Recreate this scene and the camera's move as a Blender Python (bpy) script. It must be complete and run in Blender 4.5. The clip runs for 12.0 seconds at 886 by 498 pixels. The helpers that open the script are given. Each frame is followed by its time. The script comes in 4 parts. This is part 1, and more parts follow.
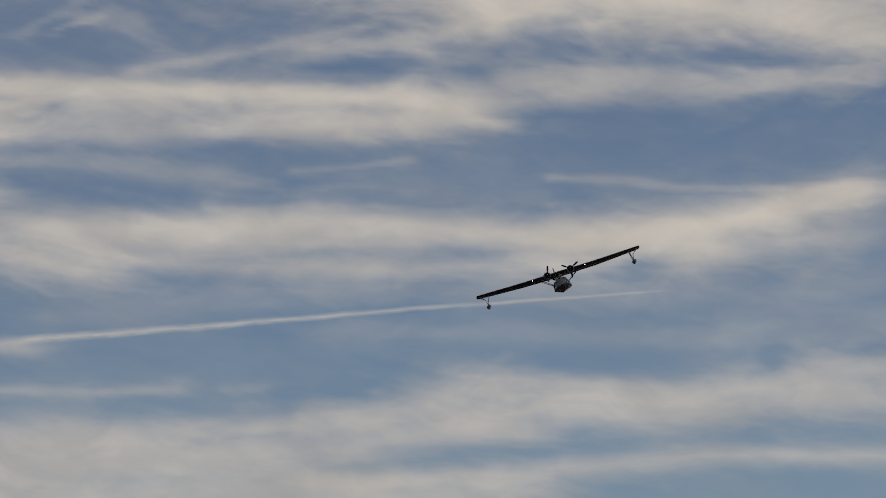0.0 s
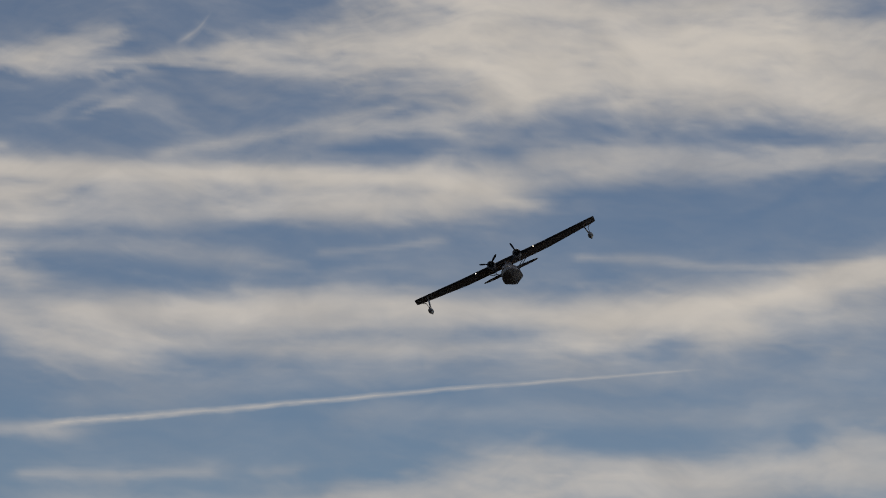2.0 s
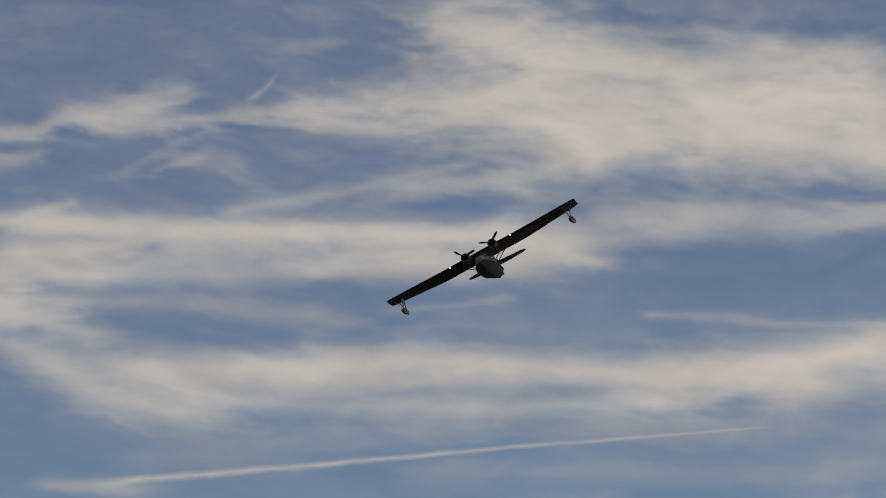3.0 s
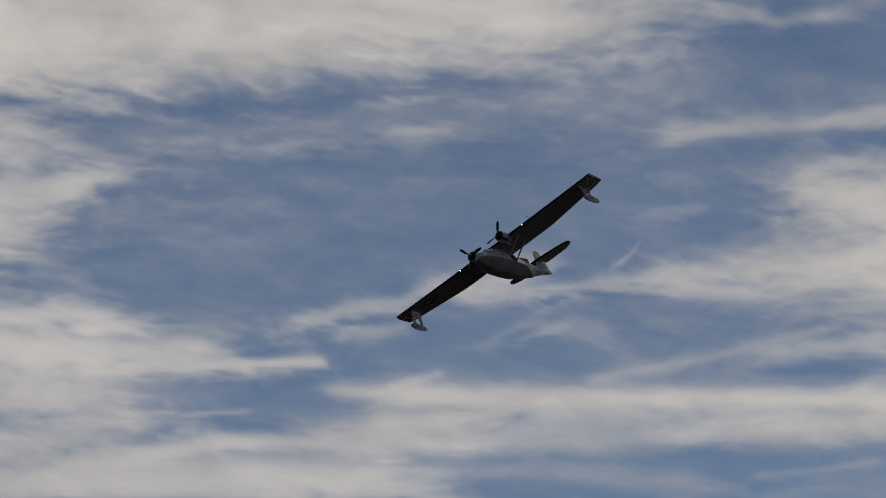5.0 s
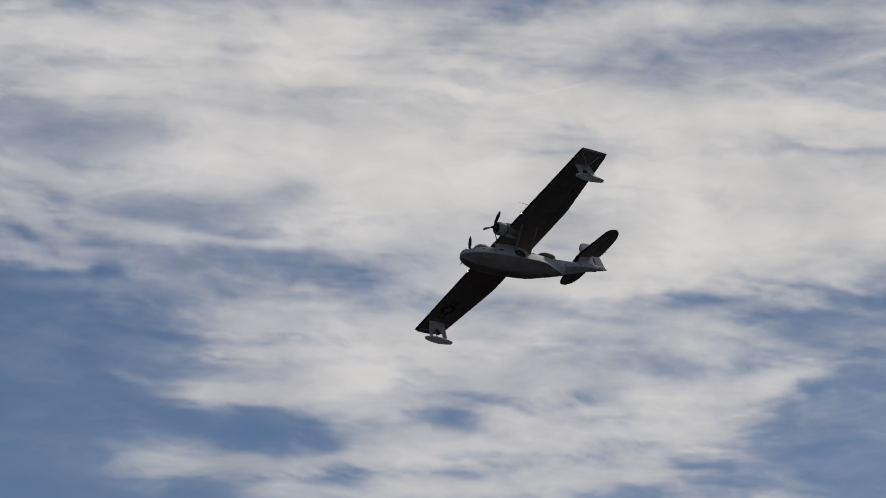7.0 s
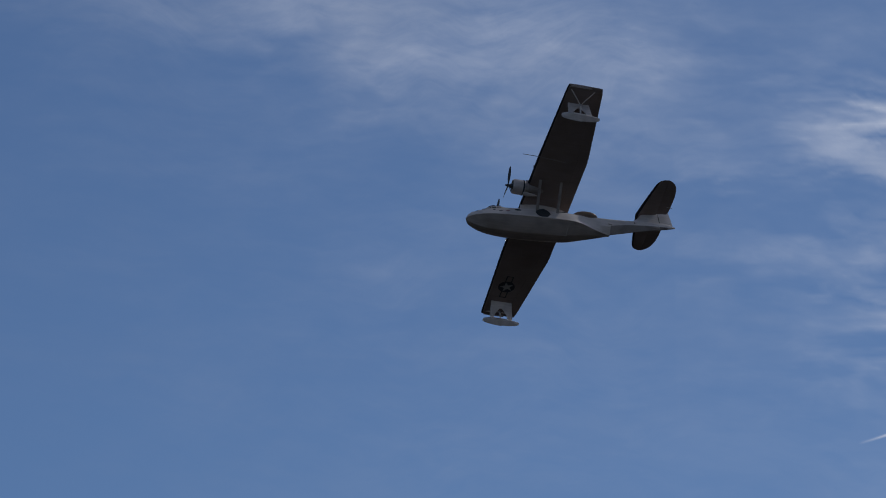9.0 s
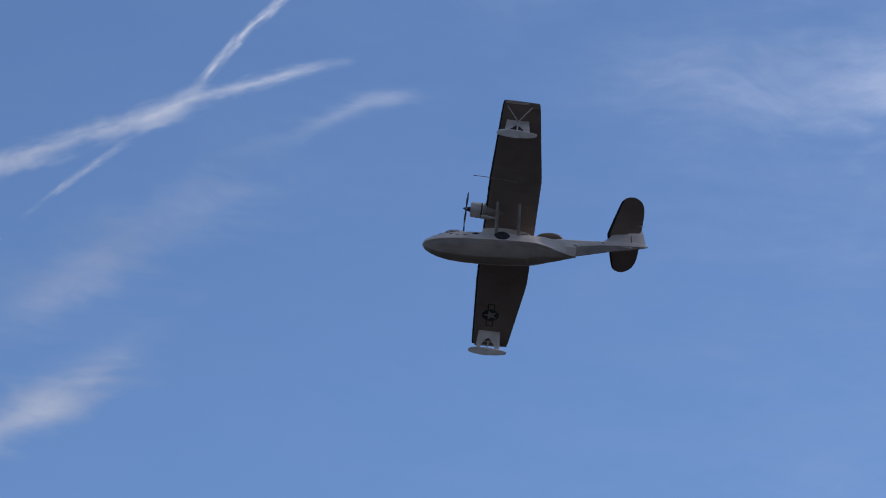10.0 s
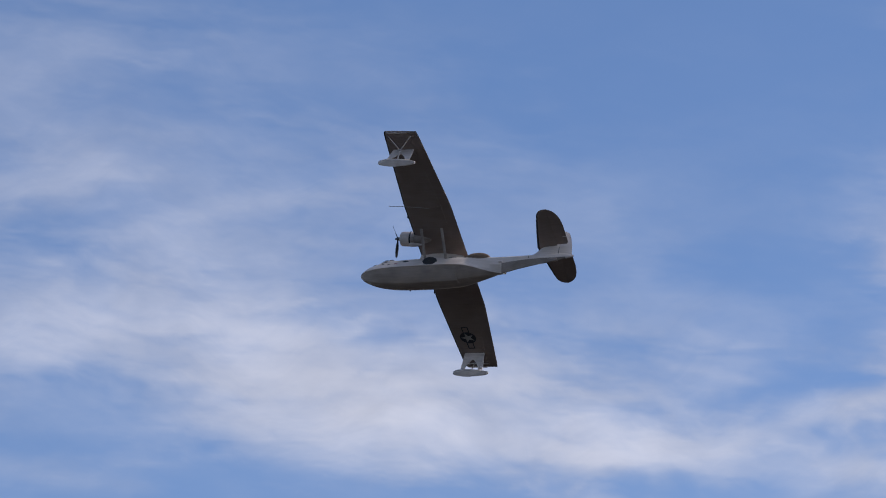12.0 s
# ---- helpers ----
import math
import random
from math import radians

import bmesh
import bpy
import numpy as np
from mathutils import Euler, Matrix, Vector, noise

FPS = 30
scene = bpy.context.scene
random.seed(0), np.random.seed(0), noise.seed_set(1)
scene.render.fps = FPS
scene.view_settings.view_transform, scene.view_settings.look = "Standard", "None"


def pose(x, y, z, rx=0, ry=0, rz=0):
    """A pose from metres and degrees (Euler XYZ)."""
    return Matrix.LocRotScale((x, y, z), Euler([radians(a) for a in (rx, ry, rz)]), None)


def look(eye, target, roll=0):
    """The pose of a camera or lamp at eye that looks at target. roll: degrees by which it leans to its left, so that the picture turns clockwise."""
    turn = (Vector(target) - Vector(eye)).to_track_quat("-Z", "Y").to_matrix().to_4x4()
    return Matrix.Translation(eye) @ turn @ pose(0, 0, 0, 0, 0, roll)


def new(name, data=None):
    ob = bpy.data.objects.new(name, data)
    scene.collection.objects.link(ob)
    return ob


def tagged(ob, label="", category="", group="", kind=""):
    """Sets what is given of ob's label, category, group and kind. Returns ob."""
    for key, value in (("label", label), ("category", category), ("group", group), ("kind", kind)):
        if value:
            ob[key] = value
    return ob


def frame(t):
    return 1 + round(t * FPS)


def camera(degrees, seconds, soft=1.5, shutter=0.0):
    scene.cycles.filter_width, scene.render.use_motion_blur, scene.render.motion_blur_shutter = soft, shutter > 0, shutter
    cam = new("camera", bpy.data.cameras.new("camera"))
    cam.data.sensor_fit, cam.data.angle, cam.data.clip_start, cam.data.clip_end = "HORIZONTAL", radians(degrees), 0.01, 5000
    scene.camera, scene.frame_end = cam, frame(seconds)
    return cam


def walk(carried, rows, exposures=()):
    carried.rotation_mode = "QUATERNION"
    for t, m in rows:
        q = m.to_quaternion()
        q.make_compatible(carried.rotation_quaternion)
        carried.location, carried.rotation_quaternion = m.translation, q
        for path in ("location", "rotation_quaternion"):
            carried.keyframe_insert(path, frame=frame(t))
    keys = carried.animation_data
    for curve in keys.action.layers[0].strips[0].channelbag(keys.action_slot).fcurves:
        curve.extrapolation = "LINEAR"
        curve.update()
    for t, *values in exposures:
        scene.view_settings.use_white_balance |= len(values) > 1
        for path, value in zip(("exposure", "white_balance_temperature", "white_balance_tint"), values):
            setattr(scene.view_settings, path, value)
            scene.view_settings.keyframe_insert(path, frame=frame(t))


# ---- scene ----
# ---------------------------------------------------------------- camera and its walk
cam = camera(12.429, 12.0, soft=1.0)
walk(cam, [
    (0.0, pose(0, 0, 1.7, 98.200, -0.191, -0.028)),
    (0.5, pose(0, 0, 1.7, 98.536, -0.149, 0.082)),
    (1.0, pose(0, 0, 1.7, 98.790, 0.001, 0.187)),
    (1.5, pose(0, 0, 1.7, 99.067, 0.023, 0.274)),
    (2.0, pose(0, 0, 1.7, 99.335, 0.088, 0.435)),
    (2.5, pose(0, 0, 1.7, 99.680, 0.187, 0.676)),
    (3.0, pose(0, 0, 1.7, 100.146, -0.000, 1.403)),
    (3.5, pose(0, 0, 1.7, 100.659, -0.000, 2.342)),
    (4.0, pose(0, 0, 1.7, 101.219, -0.000, 3.494)),
    (4.5, pose(0, 0, 1.7, 101.821, 0.217, 4.951)),
    (5.0, pose(0, 0, 1.7, 102.506, 0.106, 6.665)),
    (5.5, pose(0, 0, 1.7, 103.294, 0.033, 8.615)),
    (6.0, pose(0, 0, 1.7, 103.941, -0.315, 11.047)),
    (6.5, pose(0, 0, 1.7, 104.653, 0.000, 13.591)),
    (7.0, pose(0, 0, 1.7, 105.272, 0.018, 16.777)),
    (7.5, pose(0, 0, 1.7, 105.883, -0.017, 20.260)),
    (8.0, pose(0, 0, 1.7, 106.318, -0.000, 24.417)),
    (8.5, pose(0, 0, 1.7, 106.845, -0.000, 28.731)),
    (9.0, pose(0, 0, 1.7, 107.404, -0.000, 33.025)),
    (9.5, pose(0, 0, 1.7, 107.884, 0.001, 37.365)),
    (10.0, pose(0, 0, 1.7, 108.617, -0.000, 41.989)),
    (10.5, pose(0, 0, 1.7, 109.232, 0.391, 46.654)),
    (11.0, pose(0, 0, 1.7, 109.420, -0.029, 51.517)),
    (11.5, pose(0, 0, 1.7, 109.395, -0.087, 55.993)),
    (12.0, pose(0, 0, 1.7, 109.050, -0.000, 60.266)),
], exposures=[(0.0, -1.5, 7050, 10), (2.5, -1.48, 7000, 10), (4.5, -1.5, 6800, 10), (5.0, -1.5, 6650, 10), (5.5, -1.38, 6500, 10), (6.0, -1.2, 6350, 10), (6.5, -1.15, 6400, 10), (7.0, -1.2, 6450, 10), (7.5, -1.15, 6400, 10), (9.5, -0.35, 6000, 11), (10.0, 0.05, 6050, 12), (10.5, 0.28, 6100, 12), (11.0, 0.44, 6200, 12), (11.5, 0.44, 6250, 12), (12.0, 0.42, 6350, 13)])

# ---------------------------------------------------------------- sky, sun
SUN_AZ, SUN_EL = -15.0, 44.0          # degrees: anticlockwise from +y, height over the horizon
world = bpy.data.worlds.new("sky")
scene.world = world
world.use_nodes = True
wn = world.node_tree
wn.nodes.clear()
sky = wn.nodes.new("ShaderNodeTexSky")
sky.sky_type, sky.sun_disc = "NISHITA", False
sky.sun_elevation, sky.sun_rotation = radians(SUN_EL), radians(-SUN_AZ)
sky.air_density, sky.dust_density, sky.ozone_density = 1.0, 0.1, 4.0
sky.altitude = 3000
wbg = wn.nodes.new("ShaderNodeBackground")
wbg.inputs["Strength"].default_value = 0.1
wout = wn.nodes.new("ShaderNodeOutputWorld")
wn.links.new(sky.outputs[0], wbg.inputs["Color"])
wn.links.new(wbg.outputs[0], wout.inputs["Surface"])

sun_data = bpy.data.lights.new("sun", "SUN")
sun_data.energy, sun_data.angle, sun_data.color = 2.4, radians(4.0), (1.0, 0.95, 0.88)
sun_way = Vector((-math.sin(radians(SUN_AZ)) * math.cos(radians(SUN_EL)),
                  math.cos(radians(SUN_AZ)) * math.cos(radians(SUN_EL)), math.sin(radians(SUN_EL))))
sun = new("sun", sun_data)
sun.matrix_world = look(sun_way * 3000, (0, 0, 0))


# ---------------------------------------------------------------- materials
def node_material(name):
    m = bpy.data.materials.new(name)
    m.use_nodes = True
    return m, m.node_tree.nodes, m.node_tree.links, m.node_tree.nodes["Principled BSDF"]


def paint(name, colour, rough=0.5, metal=0.0, wear=0.25, ribs=0.0, scale=1.0):
    """Weathered aircraft paint: broad fading, streaks along the airflow, fine grain; ribs: spacing of fabric ribs in metres."""
    m, n, l, b = node_material(name)
    co = n.new("ShaderNodeTexCoord")
    fade = n.new("ShaderNodeTexNoise")
    fade.inputs["Scale"].default_value, fade.inputs["Detail"].default_value = 0.45 * scale, 5
    streak_map = n.new("ShaderNodeMapping")
    streak_map.inputs["Scale"].default_value = (5 * scale, 0.5 * scale, 5 * scale)
    streak = n.new("ShaderNodeTexNoise")
    streak.inputs["Scale"].default_value, streak.inputs["Detail"].default_value = 1.0, 6
    l.new(co.outputs["Object"], fade.inputs["Vector"])
    l.new(co.outputs["Object"], streak_map.inputs["Vector"])
    l.new(streak_map.outputs[0], streak.inputs["Vector"])
    mix = n.new("ShaderNodeMath")
    mix.operation = "MULTIPLY_ADD"
    l.new(streak.outputs[0], mix.inputs[0])
    mix.inputs[1].default_value = 0.6
    l.new(fade.outputs[0], mix.inputs[2])
    ramp = n.new("ShaderNodeValToRGB")
    ramp.color_ramp.elements[0].position, ramp.color_ramp.elements[1].position = 0.55, 1.05
    dark = [c * (1 - wear) for c in colour]
    ramp.color_ramp.elements[0].color = (dark[0], dark[1] * 0.98, dark[2] * 0.94, 1)
    ramp.color_ramp.elements[1].color = (*[min(1, c * (1 + wear * 0.5)) for c in colour], 1)
    l.new(mix.outputs[0], ramp.inputs["Fac"])
    l.new(ramp.outputs[0], b.inputs["Base Color"])
    b.inputs["Roughness"].default_value, b.inputs["Metallic"].default_value = rough, metal
    bump = n.new("ShaderNodeBump")
    bump.inputs["Distance"].default_value, bump.inputs["Strength"].default_value = 0.01, 0.35
    if ribs:
        wave = n.new("ShaderNodeTexWave")
        wave.bands_direction = "X"
        wave.inputs["Scale"].default_value = 1 / (ribs * 3.18)
        wave.inputs["Distortion"].default_value = 0.2
        l.new(co.outputs["Object"], wave.inputs["Vector"])
        l.new(wave.outputs["Fac"], bump.inputs["Height"])
        bump.inputs["Distance"].default_value = 0.012
    else:
        l.new(streak.outputs[0], bump.inputs["Height"])
    l.new(bump.outputs[0], b.inputs["Normal"])
    return m


def glow(name, colour, strength):
    m, n, l, b = node_material(name)
    b.inputs["Base Color"].default_value = (*colour, 1)
    b.inputs["Emission Color"].default_value = (*colour, 1)
    b.inputs["Emission Strength"].default_value = strength
    return m


def glass(name, colour, rough, clear):
    m, n, l, b = node_material(name)
    b.inputs["Base Color"].default_value = (*colour, 1)
    b.inputs["Roughness"].default_value = rough
    b.inputs["Transmission Weight"].default_value = clear
    b.inputs["IOR"].default_value = 1.2
    b.inputs["Specular IOR Level"].default_value = 0.15
    return m


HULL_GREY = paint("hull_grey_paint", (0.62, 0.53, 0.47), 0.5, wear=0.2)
# the hull's own grey, darkened for the shade on its down-facing bottom
BOTTOM_SHADE_GREY = paint("hull_bottom_shade_paint", (0.44, 0.365, 0.32), 0.6, wear=0.3)
# darker than the hull; the undersides' shade is put into this colour
WING_SHADE_GREY = paint("wing_shade_fabric", (0.26, 0.198, 0.17), 0.65, wear=0.15, ribs=0.5)
COWL_GREY = paint("cowling_paint", (0.50, 0.43, 0.39), 0.45, wear=0.25, scale=2)
# darkened grey: stands for shade on the nacelles and under the tail boom
NACELLE_SHADE_GREY = paint("nacelle_shade_paint", (0.30, 0.25, 0.22), 0.55, wear=0.25, scale=2)
FLOAT_GREY = paint("float_paint", (0.62, 0.53, 0.475), 0.45, wear=0.25, scale=2)
BOOT_BLACK = paint("deicer_rubber", (0.02, 0.02, 0.022), 0.7, wear=0.3)
BLADE_BLACK = paint("propeller_black", (0.025, 0.025, 0.027), 0.35, wear=0.3, scale=4)
STEEL = paint("bare_steel", (0.35, 0.34, 0.33), 0.4, metal=0.8, wear=0.3, scale=4)
ENGINE_DARK = paint("engine_dark_metal", (0.03, 0.03, 0.03), 0.6, metal=0.2, wear=0.4, scale=6)
TYRE_RUBBER = paint("tyre_rubber", (0.03, 0.03, 0.03), 0.8, wear=0.3, scale=4)
NAVY = paint("insignia_navy", (0.016, 0.018, 0.025), 0.6, wear=0.2)
STAR_WHITE = paint("insignia_white", (0.36, 0.34, 0.32), 0.6, wear=0.2)
SEAM = paint("grimy_seam_sealant", (0.16, 0.125, 0.11), 0.7, wear=0.3)
DARK_GAP = paint("dark_opening", (0.02, 0.02, 0.02), 0.8, wear=0.2)
RED_MARK = paint("faded_red_paint", (0.25, 0.05, 0.04), 0.6, wear=0.2)
GLASS = glass("cabin_glass", (0.035, 0.036, 0.04), 0.4, 0.2)
BLISTER_GLASS = glass("blister_glass", (0.22, 0.145, 0.10), 0.35, 0.35)
LAMP_WHITE = glow("landing_lamp_glow", (1.0, 0.93, 0.8), 12)

# ---------------------------------------------------------------- the sky's cloud layer, a far dome
R_DOME = 4700.0
LATTICE = np.random.RandomState(7).rand(256, 256)


def value_noise(x, y):
    xi, yi = np.floor(x).astype(int), np.floor(y).astype(int)
    fx, fy = x - xi, y - yi
    fx, fy = fx * fx * fx * (fx * (fx * 6 - 15) + 10), fy * fy * fy * (fy * (fy * 6 - 15) + 10)
    a, b = LATTICE[xi & 255, yi & 255], LATTICE[(xi + 1) & 255, yi & 255]
    c, d = LATTICE[xi & 255, (yi + 1) & 255], LATTICE[(xi + 1) & 255, (yi + 1) & 255]
    return (a * (1 - fx) + b * fx) * (1 - fy) + (c * (1 - fx) + d * fx) * fy


def fbm(x, y, octaves=5, gain=0.55):
    total, amount, weight = 0, 1.0, 0
    for i in range(octaves):
        total = total + amount * value_noise(x * 2 ** i + 17.3 * i, y * 2 ** i + 31.7 * i)
        weight += amount
        amount *= gain
    return total / weight


def graded(lo, a, b, hi, fine, coarse):
    """Steps from lo to hi, fine between a and b."""
    parts = [np.arange(lo, a, coarse), np.arange(a, b, fine), np.arange(b, hi + coarse * 0.5, coarse)]
    return np.concatenate(parts)


AZ = graded(-175.0, -9.0, 69.0, 185.0, 0.06, 4.0)
EL = graded(0.0, 3.0, 25.0, 88.0, 0.045, 4.0)
GA, GE = np.meshgrid(AZ, EL)
SQUEEZE = 0.96
# fields of noise that ruffle the clouds: long level fibres low down, woollier ones higher up
WARP_A = fbm(GA * 0.3 + 3, GE * 0.7 + 9, 5) - 0.5
WARP_E = fbm(GA * 0.3 + 40, GE * 0.7 + 70, 5) - 0.5
FIBRE = fbm(GA * 0.28 + 1.2 * WARP_A + 11, GE * 1.5 - GA * 0.08 + 2.0 * WARP_E + 5, 5, 0.6) - 0.5
WOOL = fbm(GA * 0.7 + 1.6 * WARP_E + 90, GE * 1.3 + 1.6 * WARP_A + 55, 5, 0.62) - 0.5
STRAND = fbm(GA * 0.9 + 3.0 * WARP_E + 20, GE * 4.2 - GA * 0.5 + 4.0 * WARP_A + 33, 3, 0.6) - 0.5
SHEET = fbm(GA * 0.11 + 0.4 * WARP_A + 61, GE * 1.1 - GA * 0.05 + 0.5 * WARP_E + 27, 5, 0.55) - 0.5
COMB = fbm(GA * 0.45 + 2.2 * WARP_E + 71, GE * 6.0 - GA * 0.35 + 5.0 * WARP_A + 13, 4, 0.7) - 0.5
CLEAR = np.ones_like(GA)      # the share of blue that is left


def stroke(path, wide, grain):
    """Cover of one soft bank or streak along path, (azimuth, height) in degrees; wide: its half-width; grain: how torn it is."""
    path = np.array(path)
    reach = np.array((wide * 6 + 0.4, wide * 4 + 0.4))
    lo, hi = path.min(0) - reach, path.max(0) + reach
    i0, i1 = np.searchsorted(AZ, (lo[0], hi[0]))
    j0, j1 = np.searchsorted(EL, (lo[1], hi[1]))
    box = (slice(j0, j1), slice(i0, i1))
    bend = min(wide, 0.5) * (0.5 + 2.2 * grain)
    x = (GA[box] + (WARP_A[box] + 0.5 * STRAND[box] * grain) * bend * 1.6) * SQUEEZE
    y = GE[box] + (WARP_E[box] + 0.5 * COMB[box] * grain) * bend
    near = np.full(x.shape, 1e9)
    for k in range(len(path) - 1):
        (ax, ay), (bx, by) = path[k] * (SQUEEZE, 1), path[k + 1] * (SQUEEZE, 1)
        dx, dy = bx - ax, by - ay
        size = math.hypot(dx, dy)
        along = ((x - ax) * dx + (y - ay) * dy) / size
        across = ((y - ay) * dx - (x - ax) * dy) / size
        over = np.maximum(np.maximum(-along, along - size), 0)
        ease = 0.4      # long thin ends
        near = np.minimum(near, np.hypot(across, over * ease) / wide)
    near = near * (1 + 0.8 * SHEET[box] + 0.9 * FIBRE[box] * (0.5 + grain))
    body = np.exp(-np.maximum(near, 0) ** 1.7 * 0.8)
    ruffle = SHEET[box] * (1.3 - grain) + (FIBRE[box] + WOOL[box]) * 0.6 * (0.5 + grain) + STRAND[box] * (0.2 + 0.4 * grain) + COMB[box] * (0.25 + 0.35 * grain)
    body = np.clip(body + ruffle * (0.9 + 0.9 * grain) * 2.0 * np.sqrt(body) * (1.15 - body), 0, 1)
    edge = body * body * (3 - 2 * body)
    return box, body + (edge - body) * grain


def streak(path, wide, thick, grain):
    box, body = stroke(path, wide, grain)
    CLEAR[box] *= 1 - np.clip(thick * body, 0, 0.96)


def gap(path, wide, thick, grain):
    """A rift of open blue in the cloud painted so far."""
    box, body = stroke(path, wide, grain)
    CLEAR[box] = 1 - (1 - CLEAR[box]) * (1 - thick * body)


def veil(a0, a1, e0, e1, thick):
    """A thin haze of ice cloud, fading out at its edges."""
    global CLEAR
    da = np.clip(np.minimum(GA - a0, a1 - GA) / 6 + WARP_A * 1.5, 0, 1)
    de = np.clip(np.minimum(GE - e0, e1 - GE) / 4 + WARP_E * 1.5, 0, 1)
    body = np.clip(0.8 + (FIBRE + WOOL * 0.5 + STRAND * 0.4) * 1.1, 0, 1.5)
    CLEAR = CLEAR * (1 - np.clip(thick * da * de * body, 0, 0.9))


veil(-12, 26, 2, 20, 0.16)
veil(-12, 40, 8, 24, 0.06)
veil(24, 70, 12, 27, 0.03)
veil(50, 72, 12, 21, 0.14)
streak(((3.73, 8.41), (-0.28, 8.47), (-3.49, 8.36)), 0.269, 0.45, 0.10)
streak(((5.33, 8.26), (3.33, 8.32), (0.52, 8.32)), 0.254, 0.50, 0.15)
streak(((5.19, 10.09), (2.94, 10.13), (0.51, 10.05)), 0.174, 0.42, 0.15)
streak(((5.12, 11.38), (4.64, 11.38), (4.15, 11.11)), 0.116, 0.18, 0.90)
streak(((3.63, 11.47), (3.35, 11.42)), 0.070, 0.13, 0.90)
streak(((0.91, 13.07), (-0.31, 12.86), (-1.94, 12.69), (-4.37, 12.80)), 0.368, 0.80, 0.40)
streak(((1.16, 12.39), (-0.31, 12.39), (-2.75, 12.28), (-5.71, 12.06)), 0.490, 0.83, 0.35)
streak(((-1.12, 11.74), (-3.55, 11.71), (-5.70, 11.43)), 0.490, 0.85, 0.30)
streak(((1.73, 11.08), (-0.30, 11.27), (-1.92, 11.34)), 0.185, 0.38, 0.35)
streak(((2.45, 10.88), (0.51, 11.16)), 0.105, 0.22, 0.20)
streak(((4.31, 10.71), (2.94, 10.96), (1.16, 11.34)), 0.089, 0.40, 0.20)
gap(((2.13, 10.76), (-0.54, 10.65)), 0.089, 0.27, 0.30)
gap(((-2.65, 10.87), (-5.69, 10.86)), 0.089, 0.30, 0.30)
gap(((-5.19, 13.02), (-5.73, 12.97)), 0.273, 0.36, 0.40)
streak(((6.96, 10.40), (5.36, 10.39), (2.94, 10.39), (0.92, 10.33), (-0.13, 10.12)), 0.204, 0.88, 0.15)
streak(((0.35, 10.24), (-0.70, 10.20), (-1.75, 10.39)), 0.191, 0.55, 0.30)
streak(((-1.11, 10.59), (-3.13, 10.61), (-5.68, 10.52)), 0.218, 0.50, 0.45)
gap(((6.96, 10.20), (6.24, 10.20), (5.51, 10.10)), 0.075, 0.36, 0.40)
streak(((6.95, 9.81), (4.55, 9.76), (1.73, 9.93), (0.35, 9.85)), 0.191, 0.55, 0.20)
streak(((6.94, 9.41), (5.34, 9.35), (3.34, 9.21)), 0.163, 0.35, 0.25)
streak(((6.94, 9.02), (6.54, 8.94)), 0.163, 0.55, 0.40)
streak(((-1.58, 9.20), (-2.62, 9.16), (-3.50, 9.05), (-4.71, 9.03)), 0.048, 0.30, 0.50)
streak(((2.13, 9.29), (1.32, 9.36), (0.52, 9.46)), 0.055, 0.24, 0.40)
streak(((6.93, 8.39), (6.13, 8.04), (5.17, 7.93)), 0.246, 0.65, 0.25)
streak(((5.73, 8.40), (3.73, 8.49), (1.73, 8.62), (-0.29, 8.53), (-1.89, 8.32), (-3.49, 8.22)), 0.246, 0.78, 0.12)
streak(((-1.89, 8.32), (-3.90, 8.53), (-5.64, 8.88)), 0.259, 0.92, 0.10)
streak(((4.93, 8.01), (1.32, 7.94), (-1.89, 8.00)), 0.184, 0.60, 0.12)
streak(((-3.49, 8.02), (-5.63, 8.34)), 0.259, 0.55, 0.15)
streak(((6.90, 6.81), (5.99, 6.79)), 0.123, 0.50, 0.30)
streak(((5.32, 7.25), (0.52, 7.62), (-5.62, 7.63)), 0.191, 0.22, 0.20)
streak(((6.24, 6.16), (5.13, 6.18)), 0.082, 0.40, 0.40)
streak(((4.73, 6.18), (3.78, 6.24)), 0.089, 0.40, 0.40)
streak(((2.98, 6.22), (2.50, 6.25)), 0.061, 0.22, 0.40)
streak(((6.23, 5.53), (4.65, 5.59), (2.26, 5.77), (0.66, 5.94), (-0.54, 6.26), (-1.73, 6.24), (-3.33, 6.18), (-6.26, 6.50)), 0.231, 0.60, 0.35)
streak(((6.22, 5.06), (3.85, 5.23), (1.46, 5.42), (-0.38, 5.62)), 0.341, 0.75, 0.20)
streak(((-0.14, 5.86), (-2.53, 5.94), (-4.52, 6.06), (-6.25, 6.12)), 0.286, 0.60, 0.20)
streak(((1.46, 4.94), (-0.94, 5.03), (-3.72, 5.31), (-6.24, 5.32)), 0.177, 0.65, 0.15)
streak(((6.21, 4.66), (2.25, 4.72), (-0.94, 4.67)), 0.273, 0.70, 0.20)
gap(((0.82, 5.38), (-0.94, 5.39), (-2.69, 5.47)), 0.089, 0.24, 0.30)
streak(((1.47, 7.01), (-2.54, 6.94), (-6.27, 7.07)), 0.170, 0.22, 0.20)
streak(((13.08, 15.45), (10.62, 15.59), (7.74, 15.69)), 0.753, 0.50, 0.30)
streak(((12.93, 9.13), (10.54, 9.40), (8.13, 9.49)), 0.396, 0.40, 0.30)
streak(((13.08, 15.45), (10.62, 15.51), (8.15, 15.61), (5.68, 15.69), (3.95, 15.77)), 0.450, 0.85, 0.30)
streak(((13.06, 14.90), (10.61, 14.95), (8.15, 15.12), (6.09, 15.26)), 0.246, 0.50, 0.40)
streak(((5.68, 15.33), (3.79, 15.43)), 0.170, 0.35, 0.40)
